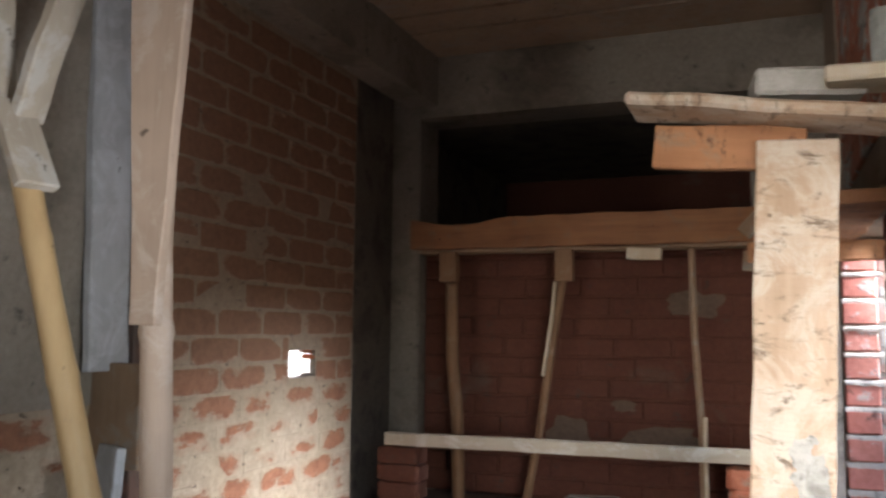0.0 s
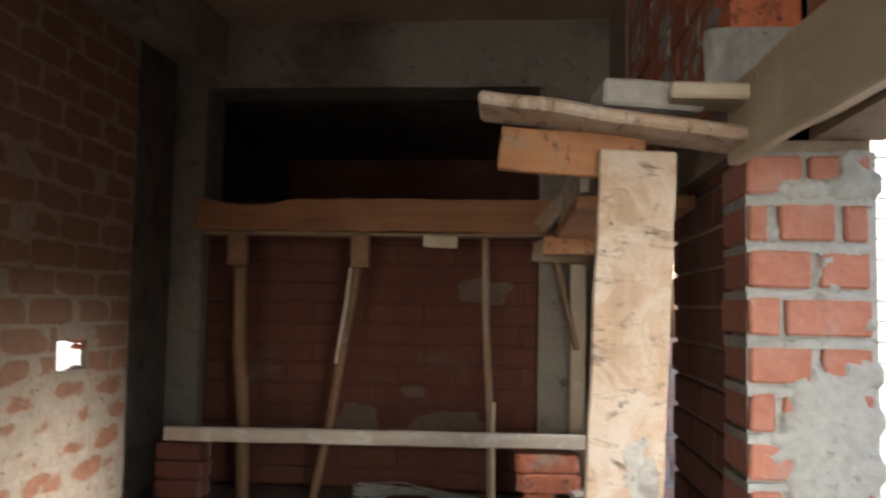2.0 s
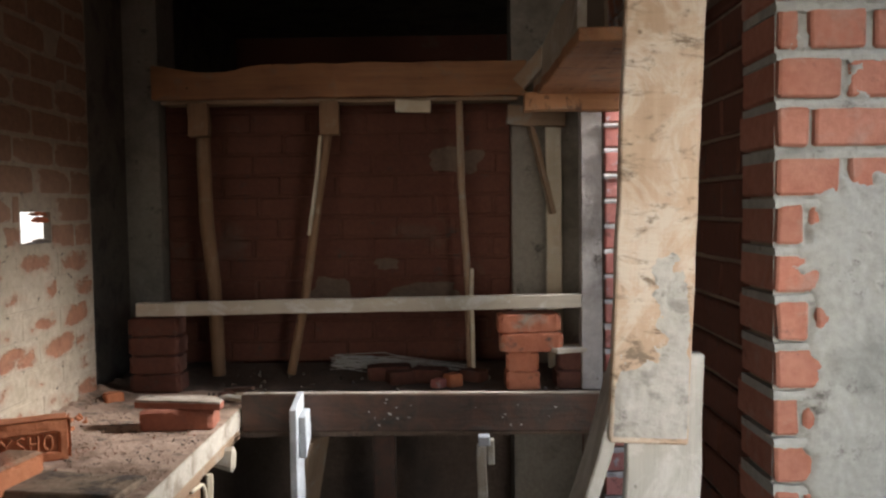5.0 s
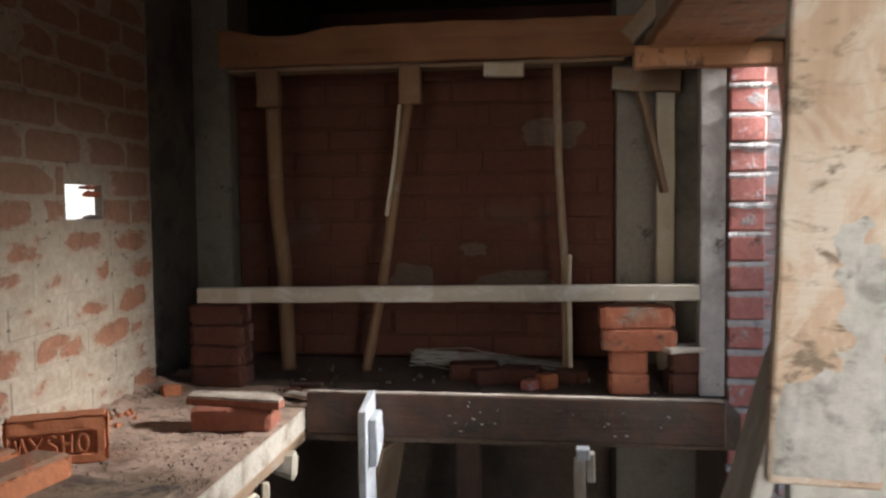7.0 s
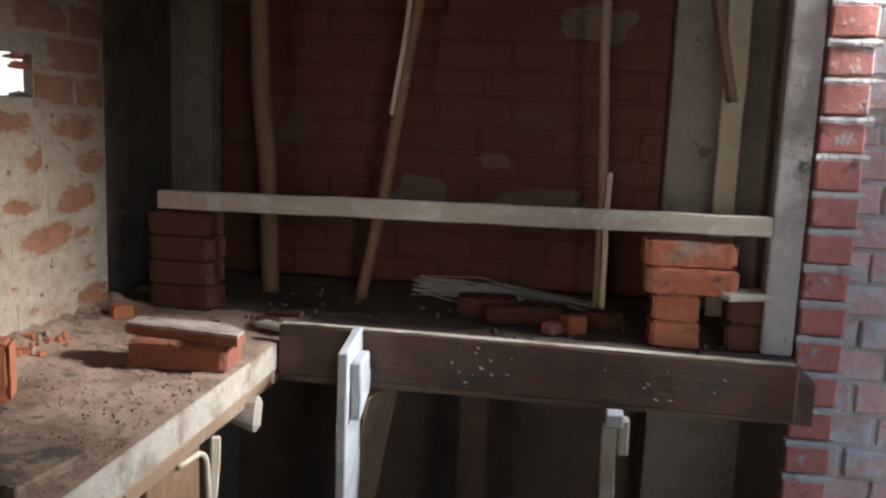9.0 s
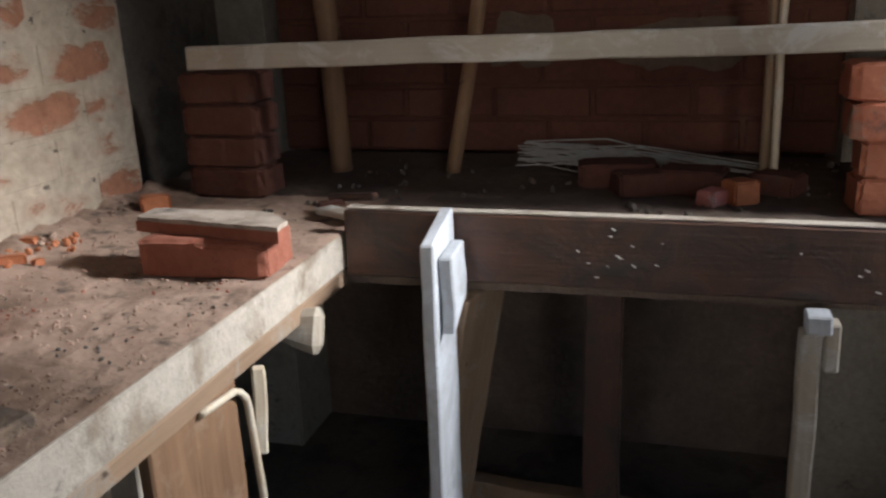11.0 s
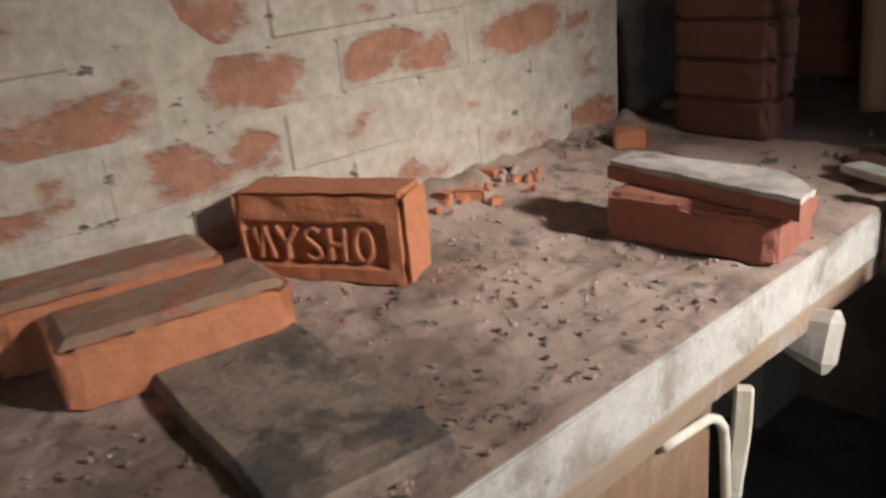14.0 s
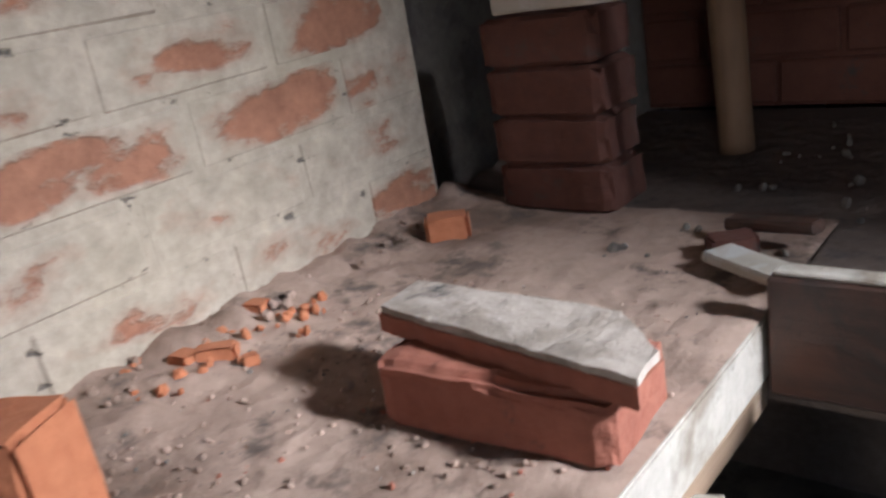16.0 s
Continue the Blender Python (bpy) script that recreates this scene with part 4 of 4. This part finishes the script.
def crumbs(name, count, area, size, mat, label, z=0.901):
    bm = bmesh.new()
    x0, x1, y0, y1 = area
    for i in range(count):
        if i % 3 and i > 3:
            cx, cy = cx + rng.gauss(0, 0.018), cy + rng.gauss(0, 0.018)
            cx, cy = min(max(cx, x0), x1), min(max(cy, y0), y1)
        else:
            cx, cy = rng.uniform(x0, x1), rng.uniform(y0, y1)
        s = rng.uniform(0.35, 1.0) ** 2 * size
        m = Matrix.LocRotScale((cx, cy, z + s * 0.12), Euler((rng.uniform(0, 3), rng.uniform(0, 3), rng.uniform(0, 3))), (s, s * rng.uniform(0.5, 1), s * rng.uniform(0.4, 0.9)))
        bmesh.ops.create_icosphere(bm, subdivisions=1, radius=0.6, matrix=m)
    return tagged(finish(name, bm, mat), label, "grit", kind="stuff")


crumbs("grit", 1100, (-0.93, -0.41, 1.0, 2.08), 0.0065, SLAB_TOP, "brown crumbs of sand and mortar in the dust")
crumbs("grit", 420, (-0.90, -0.41, 1.42, 2.05), 0.0068, SLAB_TOP, "coarse crumbs of mortar and brick dust on the slab")
crumbs("grit", 100, (-0.90, -0.41, 1.42, 2.05), 0.0062, BRICK_CUT, "red-brown crumbs of broken brick in the dust")
crumbs("grit", 170, (-0.49, -0.402, 1.225, 1.44), 0.0055, SLAB_TOP, "dust and crumbs banked against the end of the offcut", 0.904)
crumbs("grit", 260, (-0.93, -0.41, 1.0, 2.08), 0.007, EARTH_AND_SHADE, "dark crumbs of earth in the dust")
crumbs("grit", 90, (-0.93, -0.42, 1.0, 2.08), 0.005, DUST_TOP, "pale crumbs of mortar in the dust")
crumbs("grit", 60, (-0.93, -0.80, 1.70, 2.0), 0.016, BRICK_LOOSE, "orange brick crumbs at the wall foot", 0.908)
crumbs("grit", 170, (-0.94, -0.87, 1.2, 2.28), 0.014, SLAB_TOP, "pale mortar droppings at the wall foot", 0.912)
crumbs("grit", 160, (-0.6, 0.7, 2.14, 2.8), 0.018, EARTH_AND_SHADE, "dark rubble crumbs on the rear slab", 0.9)
bm = bmesh.new()
for i in range(20):
    x = rng.choice([rng.uniform(-0.02, 0.12), rng.uniform(0.1, 0.72)])
    z = rng.uniform(0.835, 0.925)
    s = rng.uniform(0.0015, 0.0038)
    m = Matrix.LocRotScale((x, 2.073, z), Euler((0, rng.uniform(0.1, 0.7), 0)), (s * 2.2, 0.002, s * 0.5))
    bmesh.ops.create_cube(bm, size=1, matrix=m)
tagged(finish("cement_splashes", bm, WHITE_BRICK), "small pale cement splashes dried on the dark board", "cement splashes", kind="stuff")

# ---- outside ----
outer = structure("courtyard_wall", boxes((0.96, 4.2, 3.0, 3.1, 0, 4.5)), WHITE_BRICK)
wall_outer = structure("wall_outer", boxes((0.915, 1.14, 2.412, 2.58, 0, 1.95)), BED_WHITE)
# Added sunlit white backdrop, so the hole in the left wall looks bright.
hole_backdrop = structure("neighbour_wall", boxes((-9.0, -2.2, 6.0, 6.2, 0, 6.0)), WHITE_BRICK)



def mortar_beds(name, x0, x1, y0, y1, z0, count, course, thick, mat, seed):
    """Ragged mortar beds squeezed out on top of each course, with a narrow gap left over each."""
    bm = bmesh.new()
    for k in range(1, count + 1):
        z = z0 + k * course - 0.0085
        n = int((x1 - x0) / 0.006)
        strip = []
        for i in range(n + 1):
            x = x0 + (x1 - x0) * i / n
            wob = noise.noise(Vector((x * 30, k * 3.7, seed)))
            fine = noise.noise(Vector((x * 110, k * 5.1, seed)))
            y = y0 + 0.003 * wob + 0.0015 * fine
            top = z + thick * (0.85 + 0.25 * wob)
            low = z - 0.004 - 0.006 * max(0, fine + wob)
            strip.append([bm.verts.new(c) for c in ((x, y1, low), (x, y, low), (x, y - 0.001, (top + low) / 2), (x, y + 0.002, top), (x, y1, top))])
        for a, b in zip(strip, strip[1:]):
            for j in range(4):
                bm.faces.new((a[j], b[j], b[j + 1], a[j + 1]))
        bm.faces.new(strip[0])
        bm.faces.new(strip[-1])
    return tagged(finish(name, bm, mat, wall_right), kind="stuff")


def eased(v):
    return 1 / (1 + math.exp(-max(-30, min(30, v))))


def smear_cover(x, z):
    """How thickly set cement covers the pier's face: its lower part but for the left bricks, and a band under its top course."""
    low = 2.0 * eased((1.565 - z + 0.3 * (x - 0.93)) * 45) * eased((x - 0.897 + 0.012 * math.sin(z * 79)) * 60)
    band = 1.5 * math.exp(-((z - 1.866) / 0.022) ** 2) * eased((x - 0.862) * 60) + 1.3 * eased((z - 1.865) * 70) * eased((x - 0.955) * 45)
    return -0.85 + low + band - 1.6 * eased((x - 1.004) * 150) * (0.5 + 0.5 * math.sin(z * 79 + 1))


crust = finish("cement_smear", cement_crust(0.214, 1.30, lambda x, z: smear_cover(x + 0.930, z + 1.28), 8.0), CEMENT_MAT, wall_right, smooth=True)
crust.matrix_world = pose(0.930, 0.8385, 1.28)
tagged(crust, kind="stuff")

lump = finish("cement_smear", cement_crust(0.17, 0.11, lambda x, z: 0.55, 5.0), CEMENT_MAT, wall_right, smooth=True)
lump.matrix_world = pose(0.838, 0.838, 2.085)
tagged(lump, kind="stuff")

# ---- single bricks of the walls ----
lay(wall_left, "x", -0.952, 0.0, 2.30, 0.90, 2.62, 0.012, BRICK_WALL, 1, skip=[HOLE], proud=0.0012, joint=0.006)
lay(wall_right, "x", 0.819, 0.95, 2.80, 2.05, 2.84, 0.014, BRICK_UPPER, 2)
lay(wall_right, "x", 0.918, -0.9, 0.835, 2.05, 2.84, 0.014, BRICK_UPPER, 12)
lay(wall_right, "y", 0.842, 0.788, 0.925, 2.12, 2.835, 0.10, BRICK_RED, 13, course=0.0795, length=0.105, joint=0.014, proud=0.006)
lay(wall_right, "x", 0.857, 1.0, 1.70, 0.305, 2.005, 0.016, BRICK_WALL_SHADE, 3)
lay(wall_right, "y", 0.842, 0.816, 1.03, 0.1005, 1.929, 0.178, BRICK_PIER, 4, course=0.0795, length=0.108, joint=0.015, proud=0.0045)
lay(wall_right, "y", 2.294, 0.798, 0.912, 0.10, 1.885, 0.03, BRICK_PINK, 5, length=0.4, joint=0.014, proud=0.004)
mortar_beds("mortar_beds", 0.802, 0.917, 2.293, 2.325, 0.10, 21, 0.085, 0.0135, BED_WHITE, 6)
mortar_beds("mortar_beds", 0.820, 1.026, 0.8425, 1.0, 0.1005, 22, 0.0795, 0.0125, CEMENT_MAT, 9)
lay(infill, "y", 2.885, -0.88, 0.53, 0.90, 2.05, 0.016, BRICK_WALL_SHADE, 6, proud=0.001)
lay(outer, "y", 2.985, 0.96, 3.6, 0.6, 2.64, 0.02, WHITE_BRICK, 7)
lay(wall_outer, "y", 2.40, 0.912, 1.14, 0.0, 1.955, 0.03, BRICK_ROSE, 8, course=0.082, length=0.13, joint=0.011, proud=0.005)
